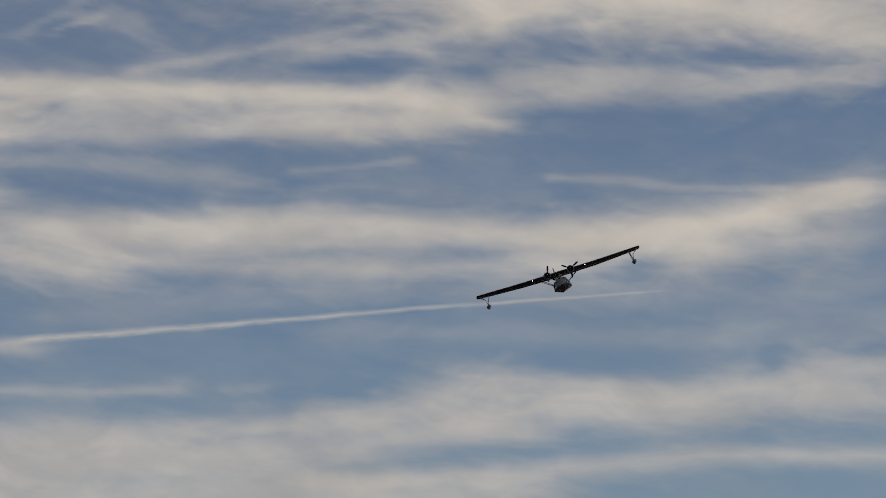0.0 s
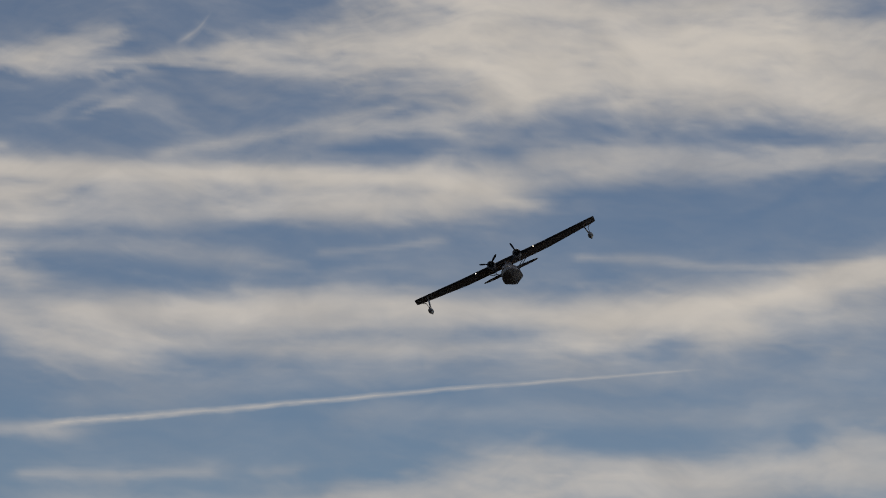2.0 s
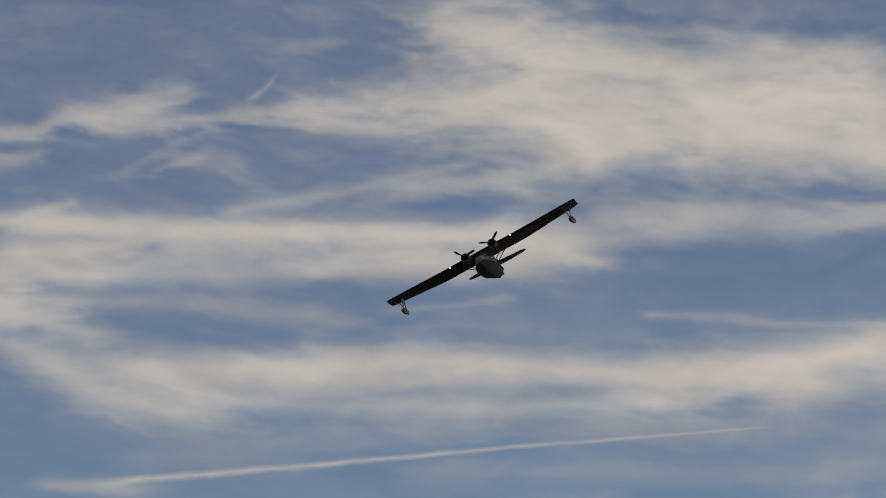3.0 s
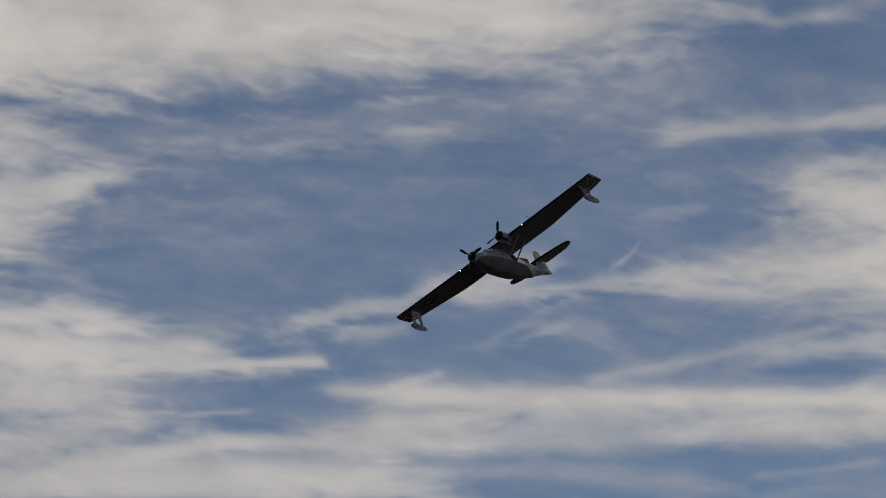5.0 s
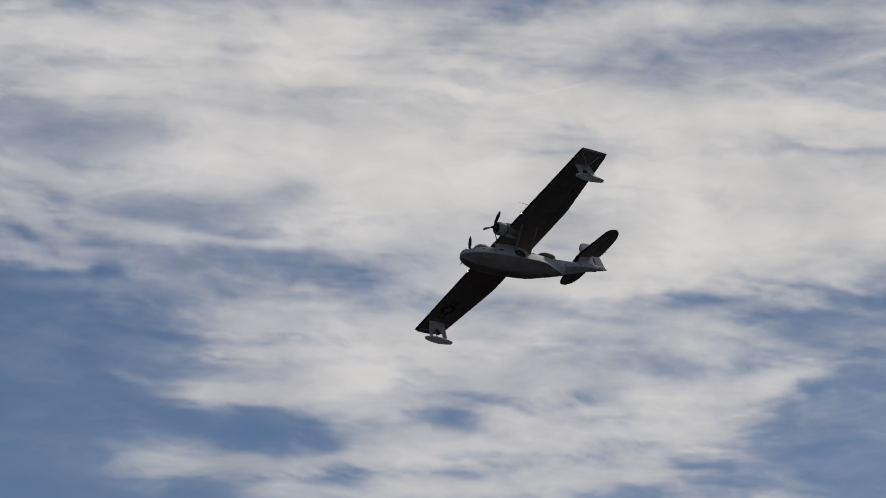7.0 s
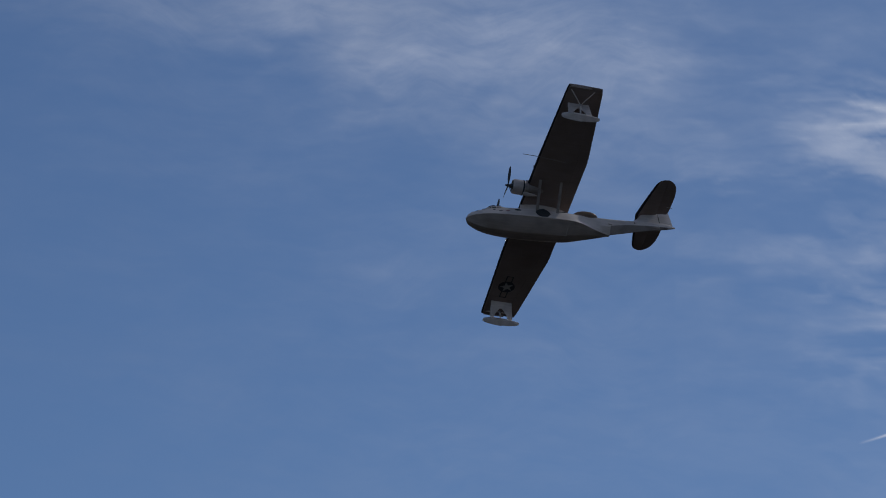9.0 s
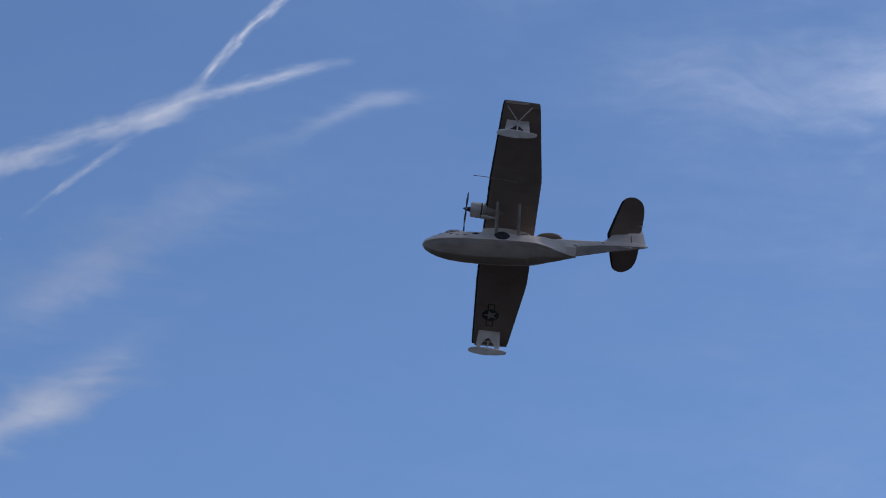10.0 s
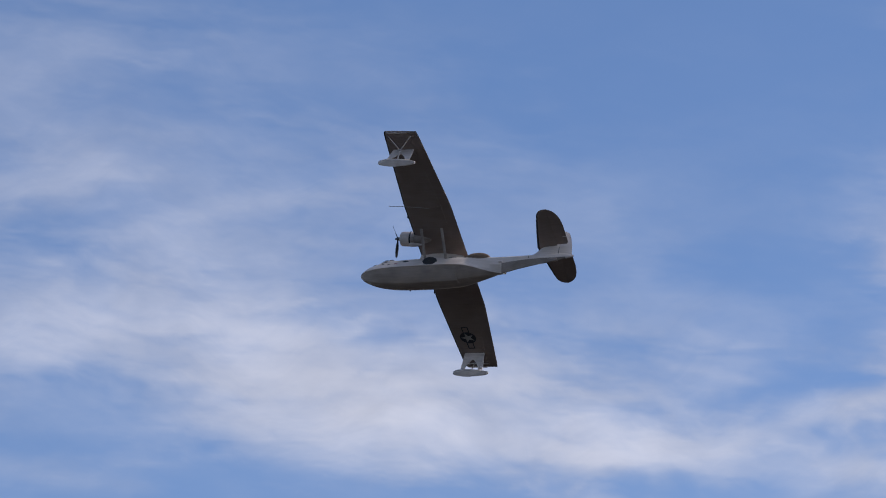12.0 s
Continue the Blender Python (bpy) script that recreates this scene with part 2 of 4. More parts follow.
streak(((13.05, 14.27), (12.56, 14.36), (11.83, 14.46)), 0.158, 0.44, 0.70)
streak(((13.02, 13.24), (12.22, 13.26), (11.65, 13.43)), 0.158, 0.52, 0.70)
streak(((13.01, 12.77), (12.21, 12.85)), 0.095, 0.36, 0.60)
streak(((13.04, 13.78), (12.39, 13.72)), 0.114, 0.36, 0.60)
streak(((11.82, 14.06), (8.97, 14.24), (5.69, 14.42), (4.04, 14.48)), 0.259, 0.20, 0.50)
streak(((7.33, 14.14), (6.67, 14.18)), 0.061, 0.17, 0.60)
streak(((3.31, 14.04), (2.41, 14.14), (1.35, 14.16), (0.23, 14.34)), 0.129, 0.55, 0.40)
streak(((2.55, 15.79), (1.57, 15.61), (0.87, 15.73)), 0.123, 0.39, 0.70)
streak(((1.28, 13.56), (0.80, 13.63), (0.24, 13.71)), 0.089, 0.38, 0.80)
streak(((1.46, 13.17), (0.81, 13.15), (0.26, 13.23)), 0.136, 0.34, 0.60)
streak(((3.49, 13.03), (3.00, 13.05)), 0.075, 0.21, 0.60)
streak(((3.42, 12.13), (2.45, 12.31), (1.64, 12.22), (0.28, 12.35)), 0.142, 0.51, 0.50)
streak(((3.26, 11.91), (1.65, 11.89), (0.29, 12.03)), 0.109, 0.34, 0.40)
streak(((8.62, 11.56), (7.33, 11.68), (6.11, 12.03), (5.21, 12.31)), 0.142, 0.53, 0.80)
streak(((7.97, 11.32), (7.16, 11.40)), 0.095, 0.40, 0.80)
streak(((6.35, 11.84), (4.89, 11.93), (3.66, 12.19)), 0.131, 0.55, 0.80)
streak(((5.46, 11.22), (4.97, 11.41)), 0.061, 0.23, 0.90)
streak(((5.87, 11.20), (5.30, 11.54)), 0.095, 0.16, 0.90)
streak(((7.32, 10.59), (6.76, 10.72)), 0.048, 0.40, 0.60)
streak(((12.99, 11.54), (12.02, 11.58), (11.25, 11.44)), 0.204, 0.85, 0.55)
streak(((12.97, 11.03), (11.37, 11.07), (10.24, 11.13)), 0.307, 0.88, 0.50)
streak(((11.52, 10.77), (9.75, 10.90), (8.50, 10.92)), 0.109, 0.82, 0.50)
streak(((12.96, 10.40), (12.08, 10.41)), 0.327, 0.80, 0.50)
streak(((12.94, 9.68), (11.75, 9.82)), 0.273, 0.75, 0.50)
streak(((11.43, 10.18), (10.55, 10.21)), 0.034, 0.45, 0.30)
streak(((10.31, 10.17), (9.50, 10.21)), 0.034, 0.40, 0.30)
streak(((11.98, 9.38), (10.14, 9.72), (8.53, 9.81), (6.92, 10.03), (6.03, 10.17)), 0.153, 0.80, 0.35)
streak(((12.93, 9.20), (10.54, 9.24), (7.97, 9.24)), 0.327, 0.88, 0.30)
streak(((8.13, 10.52), (7.32, 10.48), (6.52, 10.41)), 0.102, 0.70, 0.30)
streak(((8.13, 9.65), (6.52, 9.83)), 0.204, 0.55, 0.30)
streak(((2.89, 9.90), (0.34, 9.96)), 0.191, 0.40, 0.30)
streak(((17.63, 16.99), (15.16, 17.07), (12.26, 16.96)), 0.395, 0.75, 0.40)
streak(((17.60, 16.12), (14.32, 16.21), (11.01, 16.18), (8.52, 16.08), (5.56, 15.82)), 0.450, 0.86, 0.35)
streak(((17.58, 15.41), (15.12, 15.31), (11.83, 15.30), (9.27, 15.37)), 0.395, 0.82, 0.35)
streak(((9.35, 16.46), (7.69, 16.56), (5.15, 16.20)), 0.231, 0.62, 0.50)
streak(((7.28, 16.95), (6.04, 16.70), (4.66, 16.51)), 0.177, 0.40, 0.60)
streak(((16.74, 14.73), (13.06, 14.81)), 0.341, 0.72, 0.40)
streak(((17.53, 13.99), (15.50, 14.20), (12.96, 14.05)), 0.327, 0.66, 0.55)
streak(((17.51, 13.36), (15.89, 13.54), (14.26, 13.39)), 0.327, 0.62, 0.60)
streak(((15.06, 12.90), (13.44, 13.13), (11.85, 13.32)), 0.204, 0.60, 0.75)
streak(((17.49, 12.64), (15.87, 12.61), (13.59, 12.63)), 0.327, 0.78, 0.55)
streak(((17.47, 12.01), (15.85, 12.04), (13.83, 12.21)), 0.259, 0.78, 0.60)
gap(((17.57, 15.06), (17.08, 15.11)), 0.273, 0.45, 0.50)
gap(((10.60, 17.13), (9.35, 17.29)), 0.246, 0.30, 0.50)
gap(((12.30, 13.62), (11.65, 14.02)), 0.204, 0.24, 0.60)
streak(((16.24, 11.32), (15.02, 11.16), (13.09, 11.21)), 0.273, 0.78, 0.50)
streak(((15.42, 10.78), (13.08, 10.67)), 0.259, 0.80, 0.40)
streak(((16.78, 10.51), (15.50, 10.63)), 0.150, 0.70, 0.50)
streak(((22.05, 17.60), (15.80, 17.58), (10.26, 17.40)), 1.189, 0.50, 0.30)
streak(((18.71, 15.91), (13.33, 15.89), (10.31, 15.98)), 0.951, 0.50, 0.30)
streak(((17.87, 13.85), (13.37, 13.51)), 0.872, 0.18, 0.35)
streak(((23.26, 16.85), (20.38, 17.16), (17.47, 16.79)), 0.713, 0.30, 0.40)
streak(((22.48, 18.22), (19.98, 18.35), (17.47, 18.30)), 0.407, 0.85, 0.40)
streak(((21.63, 17.53), (19.14, 17.72), (17.31, 17.59)), 0.376, 0.90, 0.40)
streak(((20.79, 16.98), (18.13, 16.79)), 0.439, 0.87, 0.40)
streak(((19.13, 16.38), (17.30, 16.54)), 0.329, 0.81, 0.45)
streak(((23.29, 17.64), (22.04, 17.34)), 0.219, 0.56, 0.60)
gap(((22.36, 16.76), (21.45, 16.86)), 0.273, 0.41, 0.60)
streak(((23.25, 16.30), (22.01, 16.08), (20.36, 16.27), (18.96, 16.48)), 0.188, 0.56, 0.50)
streak(((22.99, 15.91), (22.23, 15.22)), 0.218, 0.45, 0.60)
gap(((21.18, 15.78), (19.78, 15.90), (19.12, 16.05)), 0.177, 0.34, 0.60)
streak(((22.00, 15.54), (20.76, 15.48), (19.77, 15.34), (18.95, 15.33)), 0.109, 0.60, 0.50)
streak(((22.79, 14.71), (20.75, 14.77), (19.11, 14.70)), 0.123, 0.21, 0.40)
streak(((18.79, 15.59), (18.13, 15.75), (17.47, 15.92)), 0.204, 0.50, 0.50)
streak(((19.68, 14.29), (18.28, 14.32), (17.30, 14.17)), 0.286, 0.62, 0.60)
streak(((19.92, 13.89), (18.69, 13.84)), 0.123, 0.62, 0.70)
streak(((20.07, 13.27), (19.09, 13.35), (17.79, 13.53)), 0.157, 0.80, 0.70)
streak(((21.46, 13.49), (20.80, 13.28), (19.91, 13.26)), 0.068, 0.24, 0.60)
streak(((19.10, 13.66), (17.30, 13.69)), 0.191, 0.50, 0.60)
gap(((19.33, 12.87), (18.36, 13.03)), 0.102, 0.12, 0.60)
streak(((20.38, 12.24), (19.08, 12.25), (17.29, 12.42)), 0.243, 0.67, 0.65)
streak(((19.08, 11.84), (16.48, 11.94)), 0.174, 0.52, 0.50)
streak(((21.52, 12.52), (20.71, 12.45)), 0.075, 0.18, 0.50)
streak(((15.80, 18.30), (13.29, 18.51), (10.23, 18.50)), 0.298, 0.72, 0.40)
gap(((13.72, 17.96), (12.47, 17.97)), 0.231, 0.10, 0.50)
gap(((11.63, 18.15), (10.24, 18.19)), 0.204, 0.10, 0.50)
streak(((13.72, 17.39), (12.47, 17.62), (11.48, 17.67), (10.25, 17.94)), 0.071, 0.34, 0.30)
streak(((15.80, 17.58), (13.73, 17.17), (10.27, 17.00)), 0.314, 0.72, 0.40)
streak(((25.75, 19.23), (24.33, 19.03), (22.98, 18.81)), 0.259, 0.62, 0.50)
streak(((26.82, 18.80), (25.56, 18.28)), 0.273, 0.30, 0.50)
streak(((24.56, 18.15), (23.31, 17.92)), 0.286, 0.62, 0.55)
streak(((23.86, 16.61), (23.63, 17.14)), 0.231, 0.42, 0.60)
streak(((24.77, 16.22), (23.85, 16.00), (23.19, 15.87)), 0.157, 0.55, 0.70)
streak(((25.58, 15.73), (24.42, 15.72)), 0.075, 0.40, 0.50)
streak(((23.18, 15.39), (22.77, 15.16)), 0.150, 0.40, 0.70)
streak(((43.49, 20.55), (43.08, 20.69), (42.82, 20.72)), 0.102, 0.17, 0.30)
streak(((44.02, 21.18), (43.52, 21.25)), 0.063, 0.17, 0.24)
streak(((38.08, 20.91), (35.53, 21.06), (32.98, 20.86), (30.73, 20.55)), 0.455, 0.11, 0.24)
streak(((34.26, 20.41), (32.58, 20.05), (30.77, 19.68)), 0.517, 0.17, 0.24)
streak(((33.44, 19.52), (32.20, 18.93), (30.82, 18.34)), 0.407, 0.11, 0.24)
streak(((48.02, 17.74), (46.88, 18.56), (45.72, 19.14)), 0.396, 0.18, 0.5)
streak(((52.17, 21.88), (52.36, 19.50), (52.19, 16.34)), 0.594, 0.25, 0.30)
streak(((51.22, 23.02), (51.19, 21.91), (51.50, 20.71), (51.65, 19.92), (51.84, 19.12)), 0.476, 0.67, 0.29)
streak(((51.65, 21.66), (52.14, 20.86), (52.29, 20.06)), 0.361, 0.41, 0.32)
streak(((52.91, 21.07), (52.61, 19.66)), 0.303, 0.37, 0.32)
streak(((52.59, 18.86), (51.84, 18.87)), 0.346, 0.52, 0.32)
streak(((51.82, 18.25), (50.99, 18.38), (49.74, 18.72)), 0.151, 0.50, 0.27)
streak(((52.57, 18.23), (52.23, 17.75)), 0.404, 0.52, 0.32)
streak(((53.05, 17.59), (51.81, 17.53), (50.98, 17.77)), 0.263, 0.42, 0.32)
streak(((53.00, 16.16), (52.04, 16.90), (50.86, 17.81)), 0.176, 0.66, 0.27)
streak(((52.99, 15.89), (52.10, 16.01)), 0.301, 0.72, 0.27)
streak(((51.77, 15.86), (50.55, 16.83)), 0.200, 0.38, 0.32)
streak(((52.53, 16.97), (51.37, 16.66)), 0.346, 0.35, 0.32)
streak(((49.26, 15.73), (48.39, 16.05), (47.69, 16.32)), 0.226, 0.58, 0.29)
streak(((48.06, 16.38), (47.07, 16.86)), 0.239, 0.28, 0.27)
streak(((47.73, 17.89), (47.23, 18.21)), 0.188, 0.16, 0.22)
streak(((43.83, 20.38), (43.14, 20.70), (42.67, 20.76)), 0.088, 0.15, 0.22)
streak(((45.28, 19.93), (44.17, 20.18)), 0.113, 0.08, 0.18)
streak(((40.79, 22.20), (39.78, 22.31)), 0.188, 0.07, 0.18)
streak(((53.43, 20.22), (52.41, 20.48)), 0.314, 0.17, 0.40)
streak(((53.45, 18.91), (52.70, 18.42)), 0.300, 0.16, 0.40)
streak(((62.54, 17.61), (60.88, 17.41), (58.72, 17.38)), 0.426, 0.37, 0.35)
streak(((59.23, 17.78), (58.88, 17.29)), 0.229, 0.19, 0.50)
streak(((62.50, 16.73), (60.03, 16.64), (57.88, 16.77)), 0.392, 0.31, 0.35)
streak(((58.00, 16.20), (56.30, 16.29), (55.06, 16.62), (53.73, 16.86)), 0.204, 0.45, 0.40)
streak(((55.06, 16.84), (53.73, 16.94)), 0.180, 0.30, 0.50)
streak(((62.62, 19.59), (60.11, 19.83), (58.25, 19.31)), 0.621, 0.12, 0.30)
streak(((62.71, 21.57), (61.34, 21.22)), 0.621, 0.12, 0.30)
streak(((57.56, 18.36), (56.22, 18.13)), 0.458, 0.11, 0.40)
streak(((62.48, 16.04), (58.20, 15.97)), 0.229, 0.18, 0.30)
streak(((66.92, 21.00), (64.78, 20.11), (63.07, 18.72)), 1.347, 0.20, 0.30)
streak(((66.80, 17.99), (63.47, 17.60), (59.30, 16.83)), 0.713, 0.20, 0.30)
streak(((66.87, 19.81), (66.38, 19.99), (65.92, 20.08)), 0.357, 0.32, 0.40)
streak(((66.80, 18.07), (65.57, 18.27), (63.89, 18.05), (62.55, 17.76)), 0.477, 0.32, 0.35)
streak(((65.55, 17.71), (63.46, 17.36), (61.38, 16.99), (59.30, 16.50)), 0.357, 0.30, 0.30)
streak(((63.45, 16.63), (60.13, 16.34), (56.83, 16.15), (53.81, 15.85)), 0.324, 0.32, 0.30)
streak(((65.34, 19.15), (63.51, 19.67), (61.82, 19.86)), 0.136, 0.17, 0.40)
streak(((63.58, 18.93), (62.87, 19.04)), 0.273, 0.17, 0.50)
streak(((66.93, 21.23), (66.02, 21.66)), 0.477, 0.17, 0.30)
streak(((66.72, 15.85), (64.91, 15.65)), 0.204, 0.21, 0.30)
streak(((59.72, 17.45), (58.88, 17.37)), 0.324, 0.24, 0.50)
streak(((57.22, 17.11), (56.31, 17.27)), 0.357, 0.24, 0.50)
streak(((55.20, 15.57), (53.79, 16.56)), 0.409, 0.24, 0.50)
# the rest of the sky, scattered cirrus of the same kind
OUT = np.clip(np.maximum(np.maximum(-9 - GA, GA - 69), np.maximum(3 - GE, GE - 26)) / 6, 0, 1)
CLEAR = CLEAR * (1 - OUT * np.clip((fbm(GA * 0.06, GE * 0.12, 5) - 0.42) * 2.2, 0, 0.6))
DENSITY = 1 - CLEAR


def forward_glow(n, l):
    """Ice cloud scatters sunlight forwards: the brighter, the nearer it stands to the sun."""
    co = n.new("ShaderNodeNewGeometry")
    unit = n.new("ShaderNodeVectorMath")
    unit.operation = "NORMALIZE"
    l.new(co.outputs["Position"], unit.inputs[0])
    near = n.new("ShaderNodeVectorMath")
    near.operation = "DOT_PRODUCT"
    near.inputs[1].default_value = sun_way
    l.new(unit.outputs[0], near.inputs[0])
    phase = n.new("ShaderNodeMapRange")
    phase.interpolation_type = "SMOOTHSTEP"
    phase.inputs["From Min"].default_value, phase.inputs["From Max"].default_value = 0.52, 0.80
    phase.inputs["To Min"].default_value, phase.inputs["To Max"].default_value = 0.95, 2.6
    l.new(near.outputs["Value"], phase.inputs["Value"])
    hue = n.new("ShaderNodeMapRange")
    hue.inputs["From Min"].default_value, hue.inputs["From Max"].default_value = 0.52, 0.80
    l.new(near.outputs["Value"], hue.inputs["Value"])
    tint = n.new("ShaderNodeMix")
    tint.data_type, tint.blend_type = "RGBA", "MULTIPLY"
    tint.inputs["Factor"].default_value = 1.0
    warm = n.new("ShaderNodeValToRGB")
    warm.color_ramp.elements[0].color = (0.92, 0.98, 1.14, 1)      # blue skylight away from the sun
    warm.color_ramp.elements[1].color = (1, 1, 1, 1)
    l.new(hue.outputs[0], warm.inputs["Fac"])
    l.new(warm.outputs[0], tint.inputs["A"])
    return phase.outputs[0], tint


def sky_dome():
    rows, cols = GA.shape
    a, e = np.radians(GA), np.radians(GE)
    co = np.stack([-np.sin(a) * np.cos(e), np.cos(a) * np.cos(e), np.sin(e)], -1).reshape(-1, 3) * R_DOME
    i = np.arange((rows - 1) * (cols - 1))
    r, c = i // (cols - 1), i % (cols - 1)
    k = r * cols + c
    faces = np.stack([k, k + cols, k + cols + 1, k + 1], -1)
    me = bpy.data.meshes.new("cloud_backdrop")
    me.vertices.add(len(co))
    me.vertices.foreach_set("co", co.ravel())
    me.loops.add(faces.size)
    me.loops.foreach_set("vertex_index", faces.ravel().astype(np.int32))
    me.polygons.add(len(faces))
    me.polygons.foreach_set("loop_start", np.arange(0, faces.size, 4, dtype=np.int32))
    uv = me.uv_layers.new(name="UVMap")
    flat = np.stack([GA.ravel(), GE.ravel()], -1)[faces.ravel()]
    uv.data.foreach_set("uv", flat.ravel().astype(np.float32))
    layer = me.attributes.new("cover", "FLOAT", "POINT")
    layer.data.foreach_set("value", DENSITY.ravel().astype(np.float32))
    rough = np.where(GA < 30, np.clip(0.5 + (GE - 10.5) * 0.2, 0.5, 0.85) - np.clip((GA - 12) * 0.04, 0, 0.3), np.clip(0.8 - (GA - 50) * 0.08, 0.35, 0.8))
    layer = me.attributes.new("grain", "FLOAT", "POINT")      # smooth sheets low down, torn cirrus higher up
    layer.data.foreach_set("value", rough.ravel().astype(np.float32))
    me.update()
    me.validate()
    me.polygons.foreach_set("use_smooth", np.ones(len(faces), dtype=bool))
    m = bpy.data.materials.new("ice_cloud")
    m.use_nodes = True
    n, l = m.node_tree.nodes, m.node_tree.links
    n.clear()
    den = n.new("ShaderNodeAttribute")
    den.attribute_name = "cover"
    uvn = n.new("ShaderNodeUVMap")
    stretch = n.new("ShaderNodeMapping")
    stretch.inputs["Scale"].default_value = (1.0, 2.0, 1)
    stretch.inputs["Rotation"].default_value = (0, 0, radians(6))
    l.new(uvn.outputs[0], stretch.inputs["Vector"])
    fine = n.new("ShaderNodeTexNoise")
    fine.inputs["Scale"].default_value, fine.inputs["Detail"].default_value = 1.6, 9
    fine.inputs["Roughness"].default_value, fine.inputs["Distortion"].default_value = 0.58, 0.5
    l.new(stretch.outputs[0], fine.inputs["Vector"])
    # combed filaments, bent by a slow swirl
    swirl = n.new("ShaderNodeTexNoise")
    swirl.inputs["Scale"].default_value, swirl.inputs["Detail"].default_value = 0.35, 3
    l.new(uvn.outputs[0], swirl.inputs["Vector"])
    bent = n.new("ShaderNodeVectorMath")
    bent.operation = "MULTIPLY_ADD"
    bent.inputs[1].default_value = (2.4, 2.4, 0)
    l.new(swirl.outputs["Color"], bent.inputs[0])
    l.new(uvn.outputs[0], bent.inputs[2])
    comb = n.new("ShaderNodeMapping")
    comb.inputs["Scale"].default_value = (0.55, 3.6, 1)
    comb.inputs["Rotation"].default_value = (0, 0, radians(9))
    l.new(bent.outputs[0], comb.inputs["Vector"])
    hair = n.new("ShaderNodeTexNoise")
    hair.inputs["Scale"].default_value, hair.inputs["Detail"].default_value = 1.5, 8
    hair.inputs["Roughness"].default_value = 0.6
    l.new(comb.outputs[0], hair.inputs["Vector"])
    blend = n.new("ShaderNodeMix")
    blend.inputs["Factor"].default_value = 0.5
    l.new(fine.outputs[0], blend.inputs["A"])
    l.new(hair.outputs[0], blend.inputs["B"])
    # ragged where the cloud is half open, smooth where it is thick or thin
    away = n.new("ShaderNodeMath")
    away.operation = "SUBTRACT"
    away.inputs[0].default_value = 1.06
    l.new(den.outputs["Fac"], away.inputs[1])
    mid = n.new("ShaderNodeMath")
    mid.operation = "MULTIPLY"
    l.new(den.outputs["Fac"], mid.inputs[0])
    l.new(away.outputs[0], mid.inputs[1])
    swing = n.new("ShaderNodeMapRange")
    swing.inputs["From Min"].default_value, swing.inputs["From Max"].default_value = 0.3, 0.7
    swing.inputs["To Min"].default_value, swing.inputs["To Max"].default_value = -0.55, 0.55
    swing.clamp = False
    l.new(blend.outputs["Result"], swing.inputs["Value"])
    grain = n.new("ShaderNodeAttribute")
    grain.attribute_name = "grain"
    torn = n.new("ShaderNodeMath")
    torn.operation = "MULTIPLY"
    l.new(swing.outputs[0], torn.inputs[0])
    l.new(grain.outputs["Fac"], torn.inputs[1])
    alpha = n.new("ShaderNodeMath")
    alpha.operation, alpha.use_clamp = "MULTIPLY_ADD", True
    l.new(mid.outputs[0], alpha.inputs[0])
    l.new(torn.outputs[0], alpha.inputs[1])
    l.new(den.outputs["Fac"], alpha.inputs[2])
    # thick parts are a little whiter, thin ones greyer
    ramp = n.new("ShaderNodeValToRGB")
    ramp.color_ramp.elements[0].color = (0.40, 0.41, 0.43, 1)
    ramp.color_ramp.elements[1].color = (0.565, 0.545, 0.525, 1)
    ramp.color_ramp.elements[0].position, ramp.color_ramp.elements[1].position = 0.1, 0.95
    l.new(alpha.outputs[0], ramp.inputs["Fac"])
    # patches of deeper cloud let less light through
    deep_map = n.new("ShaderNodeMapping")
    deep_map.inputs["Scale"].default_value = (0.5, 1.0, 1)
    l.new(bent.outputs[0], deep_map.inputs["Vector"])
    deep = n.new("ShaderNodeTexNoise")
    deep.inputs["Scale"].default_value, deep.inputs["Detail"].default_value = 1.0, 6
    l.new(deep_map.outputs[0], deep.inputs["Vector"])
    depth = n.new("ShaderNodeValToRGB")
    depth.color_ramp.elements[0].color = (0.86, 0.865, 0.88, 1)
    depth.color_ramp.elements[1].color = (1.07, 1.06, 1.05, 1)
    depth.color_ramp.elements[0].position, depth.color_ramp.elements[1].position = 0.35, 0.62
    l.new(deep.outputs[0], depth.inputs["Fac"])
    shaded = n.new("ShaderNodeMix")
    shaded.data_type, shaded.blend_type = "RGBA", "MULTIPLY"
    shaded.inputs["Factor"].default_value = 1.0
    l.new(ramp.outputs[0], shaded.inputs["A"])
    l.new(depth.outputs[0], shaded.inputs["B"])
    em = n.new("ShaderNodeEmission")
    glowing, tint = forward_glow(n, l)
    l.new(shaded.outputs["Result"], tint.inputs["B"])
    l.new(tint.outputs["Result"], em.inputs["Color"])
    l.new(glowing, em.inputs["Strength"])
    tr = n.new("ShaderNodeBsdfTransparent")
    mix = n.new("ShaderNodeMixShader")
    l.new(alpha.outputs[0], mix.inputs["Fac"])
    l.new(tr.outputs[0], mix.inputs[1])
    l.new(em.outputs[0], mix.inputs[2])
    out = n.new("ShaderNodeOutputMaterial")
    l.new(mix.outputs[0], out.inputs["Surface"])
    me.materials.append(m)
    ob = new("backdrop", me)
    ob.location = (0, 0, 1.0)
    return tagged(ob, "far sky dome of grey-white cirrus, haze and old contrails over blue", "cloud", kind="structure")


sky_dome()


